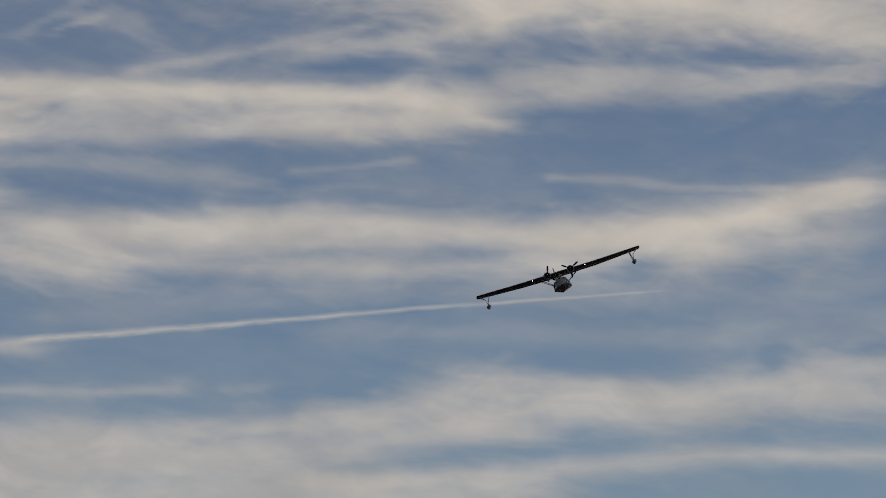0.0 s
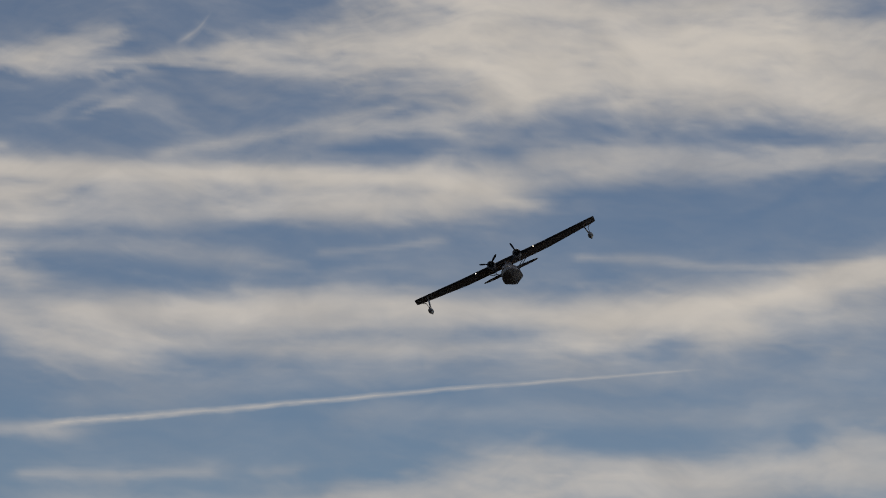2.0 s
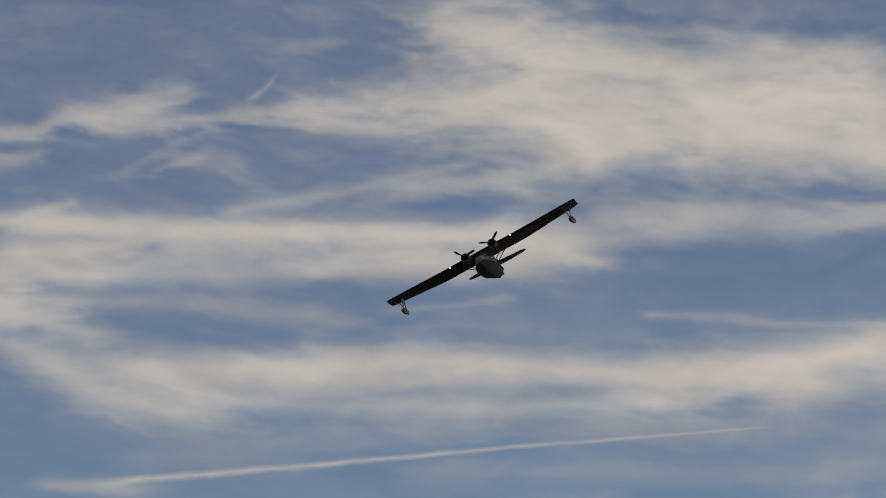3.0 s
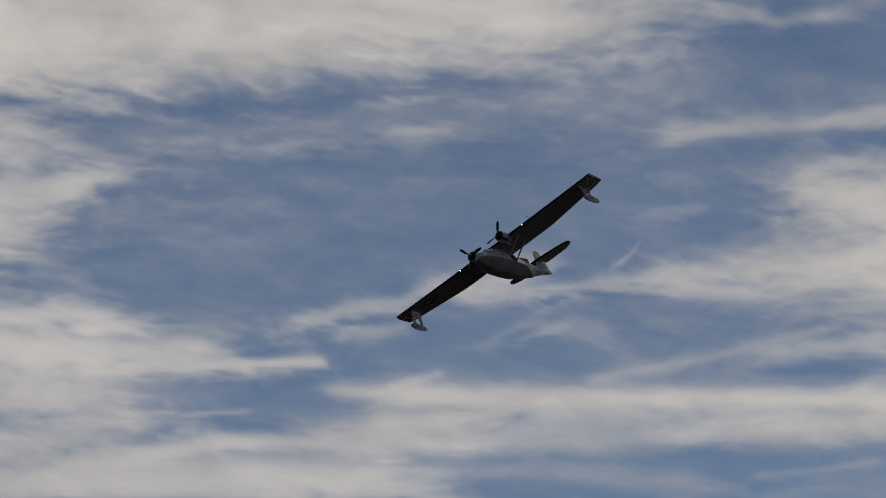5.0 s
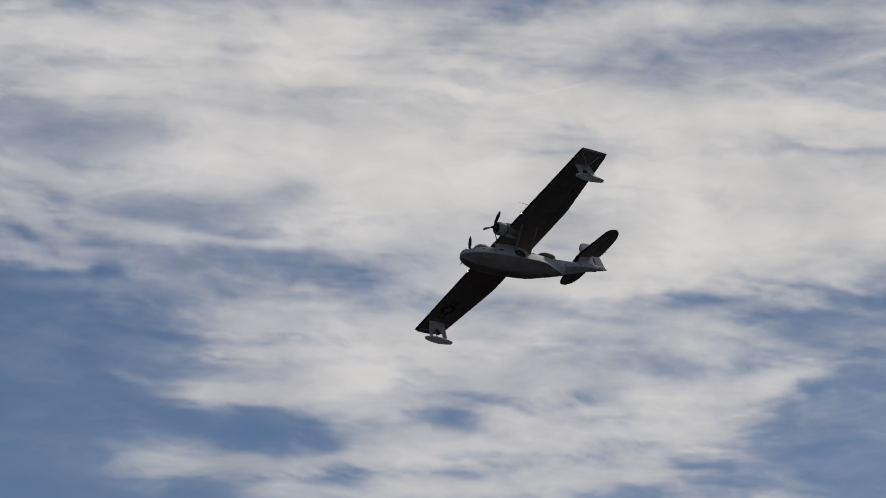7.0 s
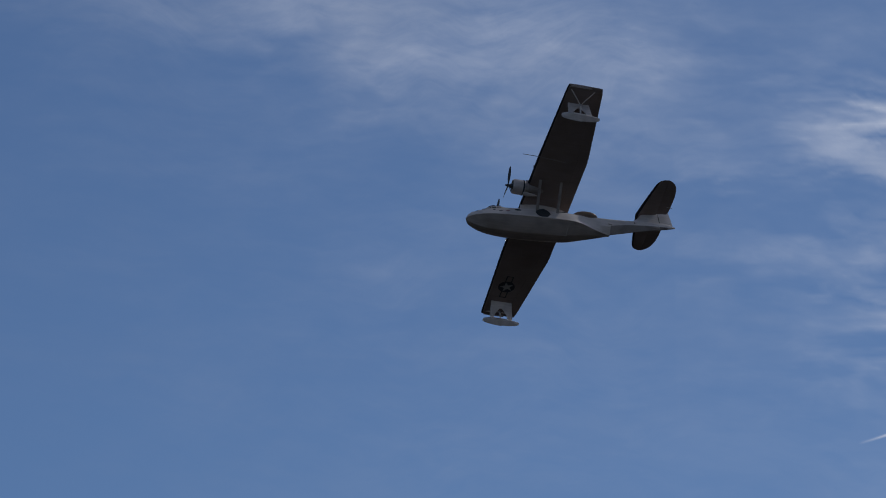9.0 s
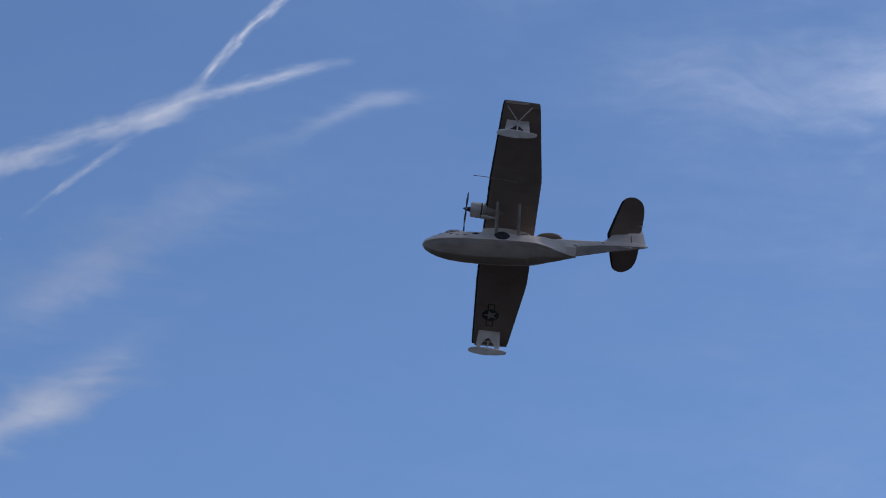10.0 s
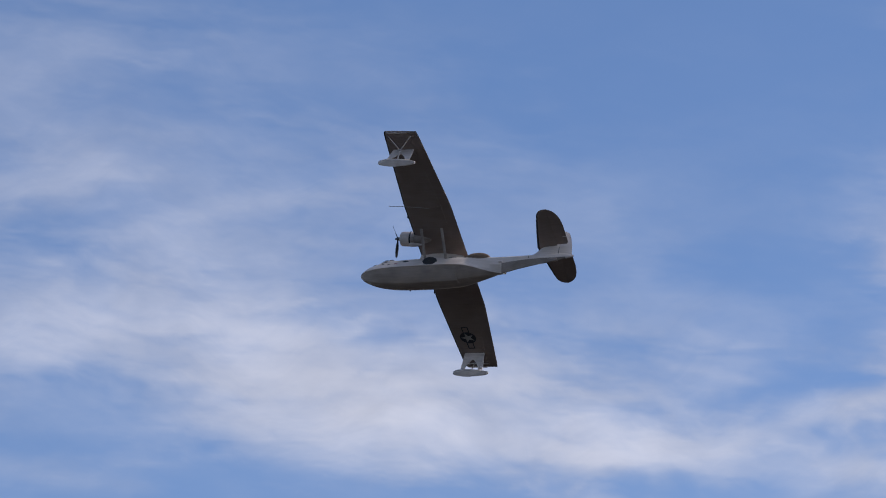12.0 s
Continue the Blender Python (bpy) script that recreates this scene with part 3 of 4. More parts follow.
def trail_material():
    m = bpy.data.materials.new("contrail_ice")
    m.use_nodes = True
    n, l = m.node_tree.nodes, m.node_tree.links
    n.clear()
    den = n.new("ShaderNodeAttribute")
    den.attribute_name = "cover"
    em = n.new("ShaderNodeEmission")
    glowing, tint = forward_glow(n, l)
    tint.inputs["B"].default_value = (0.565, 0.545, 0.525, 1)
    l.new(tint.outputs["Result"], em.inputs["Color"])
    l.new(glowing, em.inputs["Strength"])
    tr = n.new("ShaderNodeBsdfTransparent")
    mix = n.new("ShaderNodeMixShader")
    l.new(den.outputs["Fac"], mix.inputs["Fac"])
    l.new(tr.outputs[0], mix.inputs[1])
    l.new(em.outputs[0], mix.inputs[2])
    out = n.new("ShaderNodeOutputMaterial")
    l.new(mix.outputs[0], out.inputs["Surface"])
    return m


TRAIL_ICE = trail_material()


def contrail(label, path, wide0, wide1, thick, lumps, seed):
    """A trail of ice cloud along path, (azimuth, height) in degrees, in front of the cloud layer: a lens-shaped body, densest along its
    middle, with ruffled edges; wide0, wide1: half-widths at its ends; lumps: how much it is torn."""
    path = np.array(path)
    leg = np.concatenate([[0], np.cumsum(np.hypot(*np.diff(path, axis=0).T))])
    count = int(leg[-1] / 0.04) + 2
    u = np.linspace(0, leg[-1], count)
    mid = np.stack([np.interp(u, leg, path[:, 0]), np.interp(u, leg, path[:, 1])], -1)
    kernel = np.hanning(23)
    pad = np.pad(mid, ((11, 11), (0, 0)), mode="reflect", reflect_type="odd")
    mid = np.stack([np.convolve(pad[:, k], kernel / kernel.sum(), "valid") for k in (0, 1)], -1)
    way = np.gradient(mid, axis=0)
    way /= np.linalg.norm(way, axis=1)[:, None]
    side = np.stack([-way[:, 1], way[:, 0]], -1)
    wide = np.interp(u, (0, leg[-1]), (wide0, wide1))
    across = 17
    v = np.linspace(-1, 1, across)
    uu, vv = np.meshgrid(u, v, indexing="ij")
    waver = (fbm(u * 1.3 + seed, u * 0 + seed, 4) - 0.5) * 0.7
    mid = mid + side * (waver * wide)[:, None]
    scale = 0.35 / max(wide0, wide1)
    ragged = fbm(uu * scale + seed * 3, vv * 2.2 + seed, 5, 0.6) - 0.5
    blotch = fbm(uu * scale * 0.4 + seed * 5, vv * 0.4 + 7, 4, 0.6) - 0.5
    body = np.clip(1 - np.abs(vv) * (1.15 - ragged * 1.4 * lumps), 0, 1) * np.clip((1 - np.abs(vv)) * 3, 0, 1)
    ends = np.clip(np.minimum(uu, leg[-1] - uu) / min(leg[-1] * 0.3, max(0.7, wide.max() * 1.5)), 0, 1)
    cover = np.clip(thick * body ** 1.25 * ends * ((wide / wide.max()) ** 0.8)[:, None] * (1 + 2.2 * lumps * (blotch + ragged)), 0, 0.95)
    spot = mid[:, None, :] + side[:, None, :] * (vv * wide[:, None] * 1.5)[..., None]
    a, e = np.radians(spot[..., 0]), np.radians(spot[..., 1])
    co = np.stack([-np.sin(a) * np.cos(e), np.cos(a) * np.cos(e), np.sin(e)], -1) * (R_DOME - 60 - 8 * (1 - vv ** 2))[..., None]
    k = (np.arange(count - 1)[:, None] * across + np.arange(across - 1)[None, :]).ravel()
    faces = np.stack([k, k + 1, k + across + 1, k + across], -1)
    me = bpy.data.meshes.new("contrail")
    me.from_pydata(co.reshape(-1, 3).tolist(), [], faces.tolist())
    layer = me.attributes.new("cover", "FLOAT", "POINT")
    layer.data.foreach_set("value", cover.ravel().astype(np.float32))
    me.polygons.foreach_set("use_smooth", [True] * len(faces))
    me.materials.append(TRAIL_ICE)
    return tagged(new("contrail", me), label, "contrail", "contrails in the sky")


contrail("long thin white contrail, wavering slightly", ((6.41, 6.82), (5.78, 6.89), (4.67, 6.99), (2.91, 7.15), (1.47, 7.29), (-0.49, 7.44), (-1.74, 7.53), (-3.42, 7.65)), 0.068, 0.020, .75, .35, 3)
contrail("short bright fresh contrail", ((15.96, 17.36), (15.21, 17.50), (14.43, 17.66)), 0.024, 0.018, .7, .25, 10)
contrail("short faint fresh contrail", ((27.01, 14.61), (26.20, 14.82), (25.62, 14.98)), 0.024, 0.020, .5, .25, 17)
contrail("faint old contrail across the cloud", ((22.28, 15.87), (21.37, 16.09), (20.13, 16.37)), 0.056, 0.032, .35, .3, 24)
contrail("broad torn white contrail", ((51.11, 18.02), (50.91, 18.25), (50.41, 18.53), (49.83, 18.79), (49.41, 19.12), (49.04, 19.49), (48.41, 19.78), (47.73, 20.00), (46.46, 20.38), (45.69, 20.70)), 0.239, 0.175, .5, 1.0, 31)
contrail("broad torn white contrail thinning out", ((46.70, 20.31), (45.77, 20.68), (44.84, 20.93), (43.55, 21.24)), 0.175, 0.103, .42, 1.0, 38)
contrail("narrow broken white contrail", ((45.84, 20.73), (45.47, 21.14), (45.08, 21.57), (44.38, 22.17), (43.99, 22.50), (43.61, 22.79)), 0.080, 0.088, .48, .9, 45)
contrail("narrow broken contrail fading", ((48.28, 18.94), (47.73, 19.36), (47.05, 19.86), (46.63, 20.12)), 0.048, 0.064, .34, .9, 52)
contrail("torn scrap of a narrow contrail", ((48.78, 18.52), (48.64, 18.61), (48.53, 18.69)), 0.048, 0.040, .28, .7, 59)
contrail("torn scrap of a narrow contrail", ((49.85, 17.42), (49.69, 17.64), (49.44, 17.92)), 0.064, 0.048, .22, .7, 66)
contrail("narrow torn contrail running down the cloud bank", ((51.27, 15.99), (50.98, 16.41), (50.56, 16.82)), 0.072, 0.080, .3, .9, 73)
contrail("wispy hook of ice cloud", ((4.28, 12.23), (4.08, 12.30), (3.95, 12.40), (3.86, 12.53), (3.74, 12.70)), 0.095, 0.040, .3, .6, 80)
contrail("faint narrow contrail running down into the cloud", ((50.32, 18.26), (51.06, 17.59), (51.79, 16.96), (52.83, 16.03)), 0.072, 0.111, .4, .8, 87)


# ---------------------------------------------------------------- ground
# unseen sheet, kept dark so that little light bounces onto the undersides
def ground_sheet():
    bm = bmesh.new()
    bmesh.ops.create_grid(bm, x_segments=40, y_segments=40, size=3300)
    for v in bm.verts:
        far = v.co.length
        v.co.z = (noise.noise(v.co * 0.002) * 4) * min(1, max(0, (far - 200) / 800)) - 1.0 * min(1, far / 900)
    me = bpy.data.meshes.new("ground")
    bm.to_mesh(me)
    bm.free()
    m, n, l, b = node_material("dark_ground")
    tex = n.new("ShaderNodeTexNoise")
    tex.inputs["Scale"].default_value, tex.inputs["Detail"].default_value = 0.02, 8
    co = n.new("ShaderNodeTexCoord")
    l.new(co.outputs["Object"], tex.inputs["Vector"])
    ramp = n.new("ShaderNodeValToRGB")
    ramp.color_ramp.elements[0].color = (0.014, 0.013, 0.011, 1)
    ramp.color_ramp.elements[1].color = (0.034, 0.030, 0.025, 1)
    l.new(tex.outputs[0], ramp.inputs["Fac"])
    l.new(ramp.outputs[0], b.inputs["Base Color"])
    b.inputs["Roughness"].default_value = 0.9
    me.materials.append(m)
    return tagged(new("ground", me), "unseen dark ground sheet reaching to the horizon", "ground", kind="structure")


ground_sheet()


# ---------------------------------------------------------------- mesh helpers
def part(name, bm, material, parent, label="", smooth=True, crease=35):
    bmesh.ops.recalc_face_normals(bm, faces=bm.faces)
    me = bpy.data.meshes.new(name)
    bm.to_mesh(me)
    bm.free()
    for m in material if isinstance(material, (list, tuple)) else [material]:
        me.materials.append(m)
    if smooth:
        me.polygons.foreach_set("use_smooth", [True] * len(me.polygons))
        me.set_sharp_from_angle(angle=radians(crease))
    ob = new(name, me)
    ob.parent = parent
    return tagged(ob, label) if label else ob


def loft(bm, rings, cap=True, closed=True):
    """Skin a row of rings of equal length."""
    vs = [[bm.verts.new(p) for p in ring] for ring in rings]
    n = len(vs[0])
    made = []
    for a, b in zip(vs, vs[1:]):
        for i in range(n if closed else n - 1):
            j = (i + 1) % n
            made.append(bm.faces.new((a[i], a[j], b[j], b[i])))
    if cap:
        bm.faces.new(vs[0])
        bm.faces.new(vs[-1])
    return made


def circle(c, r, axis="Y", n=20, ry=None):
    ry = r if ry is None else ry
    pts = []
    for i in range(n):
        a = 2 * math.pi * i / n
        u, w = r * math.cos(a), ry * math.sin(a)
        pts.append((c[0] + u, c[1], c[2] + w) if axis == "Y" else (c[0], c[1] + u, c[2] + w) if axis == "X" else (c[0] + u, c[1] + w, c[2]))
    return pts


def rod(bm, p, q, r, wide=None, n=10):
    """A strut from p to q; wide: its longer half-axis along the airflow."""
    p, q = Vector(p), Vector(q)
    way = (q - p).normalized()
    flow = Vector((0, 1, 0)) - way * way.y
    if flow.length < 1e-3:
        flow = Vector((1, 0, 0))
    flow.normalize()
    side = way.cross(flow)
    wide = wide or r
    rings = []
    for c in (p, q):
        rings.append([c + flow * wide * math.cos(2 * math.pi * i / n) + side * r * math.sin(2 * math.pi * i / n) for i in range(n)])
    loft(bm, rings)


def plate(bm, outline, thick, place):
    """A flat plate: outline in (u, v), place(u, v, w) gives the point, w across the thickness."""
    top = [bm.verts.new(place(u, v, thick / 2)) for u, v in outline]
    low = [bm.verts.new(place(u, v, -thick / 2)) for u, v in outline]
    n = len(outline)
    bm.faces.new(top)
    bm.faces.new(low[::-1])
    for i in range(n):
        j = (i + 1) % n
        bm.faces.new((top[i], low[i], low[j], top[j]))


# ---------------------------------------------------------------- the flying boat (x to its right wing, y ahead, z up; origin at the wing's front edge)
TILT = Matrix.Rotation(radians(-6.0), 4, "X")     # the wing's rigging angle against the hull


def hulled(bm):
    bmesh.ops.transform(bm, matrix=TILT, verts=bm.verts)
    return bm


def wing_edge(x):
    """Front and rear edge of the wing and its height at a distance x from the middle."""
    a = abs(x)
    s = max(0.0, (a - 6.59) / (15.85 - 6.59))
    return 0.20 - 0.34 * s, -4.48 + 1.06 * s, 0.33 * s


def wing_z(x, y, side):
    """Height of the wing's skin; side 1 above, -1 below."""
    front, rear, rise = wing_edge(x)
    c = front - rear
    s = min(1, max(0, (front - y) / c))
    t = 0.155 - 0.045 * min(1, abs(x) / 15.85)
    half = 5 * t * c * (0.2969 * math.sqrt(s) - 0.126 * s - 0.3516 * s * s + 0.2843 * s ** 3 - 0.1015 * s ** 4)
    return rise + 0.022 * c * 4 * s * (1 - s) + side * half * (1.1 if side > 0 else 0.8)


def wing_ring(x, shrink=0.0, n=16):
    front, rear, rise = wing_edge(x)
    mid = (front + rear) / 2
    ys = [front + (rear - front) * (0.5 - 0.5 * math.cos(math.pi * i / n)) for i in range(n + 1)]
    top = [(x, y, wing_z(x, y, 1)) for y in ys]
    low = [(x, y, wing_z(x, y, -1)) for y in ys[-2:0:-1]]
    ring = top + low
    zc = wing_z(x, mid, 1) / 2 + wing_z(x, mid, -1) / 2
    return [(px, mid + (py - mid) * (1 - shrink * 0.05) - (0.06 * shrink * max(0, (py - mid) / (front - mid)) ** 6), zc + (pz - zc) * (1 - shrink)) for px, py, pz in ring]


def build_aircraft():
    boat = new("flying_boat")
    tagged(boat, "grey twin-engined parasol-wing flying boat banking in flight", "aircraft")
    boat.empty_display_size = 2

    # ---- hull
    # station: y, deck top, deck shoulder, chine height, keel, half-width at the shoulder, half-width at the chine
    stations = (
        (5.72, -2.38, -2.42, -2.48, -2.54, 0.05, 0.06),
        (5.56, -2.14, -2.24, -2.50, -2.70, 0.26, 0.36),
        (5.20, -1.98, -2.15, -2.56, -2.92, 0.52, 0.70),
        (4.60, -1.84, -2.08, -2.66, -3.16, 0.82, 1.02),
        (3.80, -1.72, -2.02, -2.76, -3.36, 1.06, 1.28),
        (2.60, -1.58, -1.94, -2.86, -3.50, 1.26, 1.48),
        (1.20, -1.55, -1.92, -2.92, -3.56, 1.34, 1.57),
        (-0.60, -1.55, -1.92, -2.96, -3.58, 1.36, 1.60),
        (-2.40, -1.55, -1.92, -2.98, -3.58, 1.32, 1.58),
        (-3.80, -1.56, -1.92, -2.98, -3.55, 1.26, 1.50),
        (-3.86, -1.56, -1.92, -2.98, -3.46, 1.26, 1.49),
        (-4.60, -1.57, -1.92, -2.96, -3.38, 1.18, 1.36),
        (-5.40, -1.58, -1.92, -2.96, -3.28, 1.10, 1.08),
        (-6.20, -1.58, -1.90, -3.02, -3.22, 1.00, 0.74),
        (-7.00, -1.52, -1.84, -3.06, -3.16, 0.90, 0.42),
        (-7.60, -1.48, -1.80, -3.07, -3.11, 0.84, 0.18),
        (-8.10, -1.45, -1.76, -3.05, -3.07, 0.79, 0.04),
        (-8.16, -1.45, -1.76, -2.36, -2.98, 0.78, 0.68),
        (-9.40, -1.36, -1.66, -2.06, -2.68, 0.66, 0.59),
        (-11.20, -1.20, -1.48, -1.77, -2.22, 0.48, 0.44),
        (-13.00, -1.10, -1.32, -1.60, -1.84, 0.30, 0.28),
        (-14.40, -1.16, -1.28, -1.46, -1.52, 0.12, 0.10),
        (-14.80, -1.36, -1.39, -1.41, -1.43, 0.02, 0.02))
    # smooth curves through the stations, broken at the two steps of the bottom
    flow = []
    for first, last in ((0, 9), (10, 16), (17, 22)):
        run = np.array(stations[first:last + 1])
        slope = np.gradient(run, run[:, 0], axis=0)
        for i in range(len(run) - 1):
            h = run[i + 1, 0] - run[i, 0]
            for u in (0.0, 0.25, 0.5, 0.75):
                a, b = (1 + 2 * u) * (1 - u) ** 2, u * u * (3 - 2 * u)
                c, d = u * (1 - u) ** 2 * h, u * u * (u - 1) * h
                flow.append(tuple(run[i] * a + run[i + 1] * b + slope[i] * c + slope[i + 1] * d))
        flow.append(stations[last])
    rings = []
    for y, top, shoulder, chine, keel, ws, wc in flow:
        ws, wc = max(ws, 0.02), max(wc, 0.02)
        half = []
        for i in range(7):                                     # rounded deck
            a = math.pi / 2 * i / 6
            half.append((ws * math.sin(a), shoulder + (top - shoulder) * math.cos(a)))
        aft = min(1.0, max(0.0, (-4.4 - y) / 2.0)) if y > -8.13 else 0.0   # behind the main step the bottom is a narrowing pod
        half.append(((ws * 0.55 + wc * 0.45) * (1 - aft) + ws * 0.84 * aft, (shoulder + chine) / 2 * (1 - aft) - 2.56 * aft))
        half.append((wc, chine))                               # chine
        half.append((wc * 0.96, chine - 0.05))
        half.append((wc * 0.52, chine + (keel - chine) * 0.52))
        half.append((0.03, keel))
        ring = [(x, y, z) for x, z in half] + [(-x, y, z) for x, z in half[-1:0:-1]]
        rings.append(ring)
    bm = bmesh.new()
    loft(bm, rings)
    # shade painted below the chine: bottom grey ahead, nacelle grey under the boom
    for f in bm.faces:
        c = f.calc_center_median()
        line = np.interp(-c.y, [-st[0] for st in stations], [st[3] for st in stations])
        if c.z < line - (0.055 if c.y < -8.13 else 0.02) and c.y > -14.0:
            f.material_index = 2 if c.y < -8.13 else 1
    part("hull", hulled(bm), (HULL_GREY, BOTTOM_SHADE_GREY, NACELLE_SHADE_GREY), boat, "light grey hull with shade painted on its stepped bottom", crease=24)

    # spray rails along both chines
    for s in (1, -1):
        bm = bmesh.new()
        rr = []
        for y, top, shoulder, chine, keel, ws, wc in [f for f in flow if -8.12 < f[0] < 5.6]:
            rr.append([(s * (wc + dx), y, chine + dz) for dx, dz in ((-0.03, 0.03), (0.05, 0.0), (0.05, -0.05), (-0.04, -0.04))])
        loft(bm, rr)
        part("spray_rail", hulled(bm), HULL_GREY, boat)
    # keel strip
    bm = bmesh.new()
    rod(bm, (0, 1.2, -3.555), (0, -3.8, -3.555), 0.03)
    part("keel_strip", hulled(bm), BOTTOM_SHADE_GREY, boat)

    # ---- cockpit
    bm = bmesh.new()
    loft(bm, [[(x * w, y, -1.74 + z * h * 1.12) for x, z in ((1, 0), (0.95, 0.5), (0.7, 0.85), (0.25, 1), (-0.25, 1), (-0.7, 0.85), (-0.95, 0.5), (-1, 0))]
              for y, w, h in ((4.05, 0.70, 0.05), (3.75, 0.82, 0.32), (3.35, 0.92, 0.55), (2.6, 0.98, 0.60), (1.9, 1.0, 0.35), (1.3, 0.98, 0.06))])
    part("cockpit_roof", hulled(bm), HULL_GREY, boat)
    for s in (1, -1):
        for y0, y1, w0, w1, h0, h1 in ((3.72, 3.40, 0.80, 0.90, 0.30, 0.50), (3.34, 2.95, 0.925, 0.955, 0.50, 0.52), (2.88, 2.45, 0.96, 0.985, 0.52, 0.50)):
            bm = bmesh.new()
            vs = [bm.verts.new(p) for p in ((s * (w0 + 0.015), y0, -1.70), (s * (w1 + 0.02), y1, -1.70), (s * (w1 * 0.86 + 0.02), y1, -1.74 + h1 * 0.95), (s * (w0 * 0.86 + 0.02), y0, -1.74 + h0 * 0.95))]
            bm.faces.new(vs)
            bmesh.ops.solidify(bm, geom=bm.faces[:], thickness=0.02)
            part("cockpit_window", hulled(bm), GLASS, boat, "side pane of the cockpit glazing", smooth=False)
    for x0, x1 in ((-0.62, -0.06), (0.06, 0.62)):
        bm = bmesh.new()
        vs = [bm.verts.new(p) for p in ((x0, 3.84, -1.57), (x1, 3.84, -1.57), (x1 * 0.95, 3.44, -1.13), (x0 * 0.95, 3.44, -1.13))]
        bm.faces.new(vs)
        bmesh.ops.solidify(bm, geom=bm.faces[:], thickness=0.02)
        part("windscreen", hulled(bm), GLASS, boat, "sloping windscreen pane", smooth=False)
    # bow window and mooring hatch
    bm = bmesh.new()
    bmesh.ops.create_uvsphere(bm, u_segments=16, v_segments=10, radius=1)
    for v in bm.verts:
        v.co = Vector((v.co.x * 0.42, 4.75 + v.co.y * 0.5, -1.84 + v.co.z * 0.12))
    part("bow_hatch", hulled(bm), HULL_GREY, boat)
    bm = bmesh.new()
    rod(bm, (0, 4.6, -1.78), (0, 4.6, -1.42), 0.03)
    part("bow_post", hulled(bm), STEEL, boat)

    def oval(name, s, y, z, ry, rz, x, material, label, bulge=0.05):
        m = bmesh.new()
        rr = [[(s * (x + dx), y + ry * k * math.cos(2 * math.pi * i / 18), z + rz * k * math.sin(2 * math.pi * i / 18)) for i in range(18)]
              for dx, k in ((-0.12, 1.0), (0.0, 1.0), (bulge * 0.7, 0.85), (bulge, 0.4))]
        loft(m, rr)
        return part(name, hulled(m), material, boat, label)

    for s in (1, -1):
        oval("cabin_window", s, 1.0, -2.12, 0.36, 0.13, 1.37, GLASS, "dark oval cabin window")
        oval("bow_window", s, 4.55, -2.00, 0.28, 0.06, 0.68, GLASS, "dark bow turret pane", 0.03)
        oval("bow_window", s, 4.05, -1.94, 0.28, 0.07, 0.90, GLASS, "dark bow turret pane", 0.03)
        oval("cabin_window", s, 3.15, -2.16, 0.24, 0.12, 1.18, GLASS, "dark oval cabin window")
        oval("cabin_window", s, -3.4, -1.80, 0.42, 0.13, 1.17, GLASS, "dark oval cabin window")
        oval("crew_badge", s, 2.55, -2.36, 0.30, 0.06, 1.335, NAVY, "small dark painted marks on the bow", 0.02)
        oval("crew_badge", s, 1.95, -2.34, 0.22, 0.07, 1.385, RED_MARK, "small faded red painted mark", 0.02)
        # main wheel folded flat into the hull side
        wheel = oval("wheel_well", s, -1.35, -2.40, 0.74, 0.62, 1.44, DARK_GAP, "dark recess of the retracted wheel", 0.02)
        m = bmesh.new()
        rr = [[(s * (1.50 + dx), -1.35 + r * 1.12 * math.cos(2 * math.pi * i / 24), -2.40 + 1.04 * r * math.sin(2 * math.pi * i / 24)) for i in range(24)]
              for dx, r in ((-0.12, 0.30), (-0.02, 0.56), (0.07, 0.50), (0.09, 0.42), (0.05, 0.30))]
        loft(m, rr)
        tyre = part("tyre", hulled(m), TYRE_RUBBER, wheel)
        m = bmesh.new()
        loft(m, [[(s * (1.50 + dx), -1.35 + r * math.cos(2 * math.pi * i / 18), -2.40 + 1.04 * r * math.sin(2 * math.pi * i / 18)) for i in range(18)]
                 for dx, r in ((0.0, 0.30), (0.06, 0.28), (0.04, 0.12), (0.08, 0.05))])
        part("rim", hulled(m), ENGINE_DARK, wheel)
        # waist blister
        m = bmesh.new()
        bmesh.ops.create_uvsphere(m, u_segments=24, v_segments=14, radius=1)
        for v in m.verts:
            v.co = Vector((s * 0.70 + v.co.x * 0.50, -5.75 + v.co.y * 1.2, -1.58 + v.co.z * 0.50))
        blister = part("blister", hulled(m), BLISTER_GLASS, boat, "brown-tinted glazed gun blister")
        for dy in (-0.45, 0.15, 0.7):
            m = bmesh.new()
            w = math.sqrt(1 - (dy / 1.2) ** 2)
            pts = [Vector((s * 0.70 + 0.508 * w * math.cos(2 * math.pi * i / 20), -5.75 + dy, -1.58 + 0.508 * w * math.sin(2 * math.pi * i / 20))) for i in range(20)]
            for a, b in zip(pts, pts[1:] + pts[:1]):
                rod(m, a, b, 0.008, n=4)
            part("blister_frame", hulled(m), NACELLE_SHADE_GREY, blister)
        # step and fairing, small drain and tail light
        m = bmesh.new()
        rod(m, (s * 0.80, -7.9, -2.3), (s * 0.80, -8.25, -2.34), 0.07)
        part("drain_fairing", hulled(m), HULL_GREY, boat)

    # ---- pylon and struts between hull and wing
    bm = bmesh.new()
    prof = [(0.0, 0.2), (0.22, -0.3), (0.40, -1.1), (0.42, -2.0), (0.30, -3.0), (0.0, -4.1)]
    loop = prof + [(-x, y) for x, y in prof[-2:0:-1]]
    rr = []
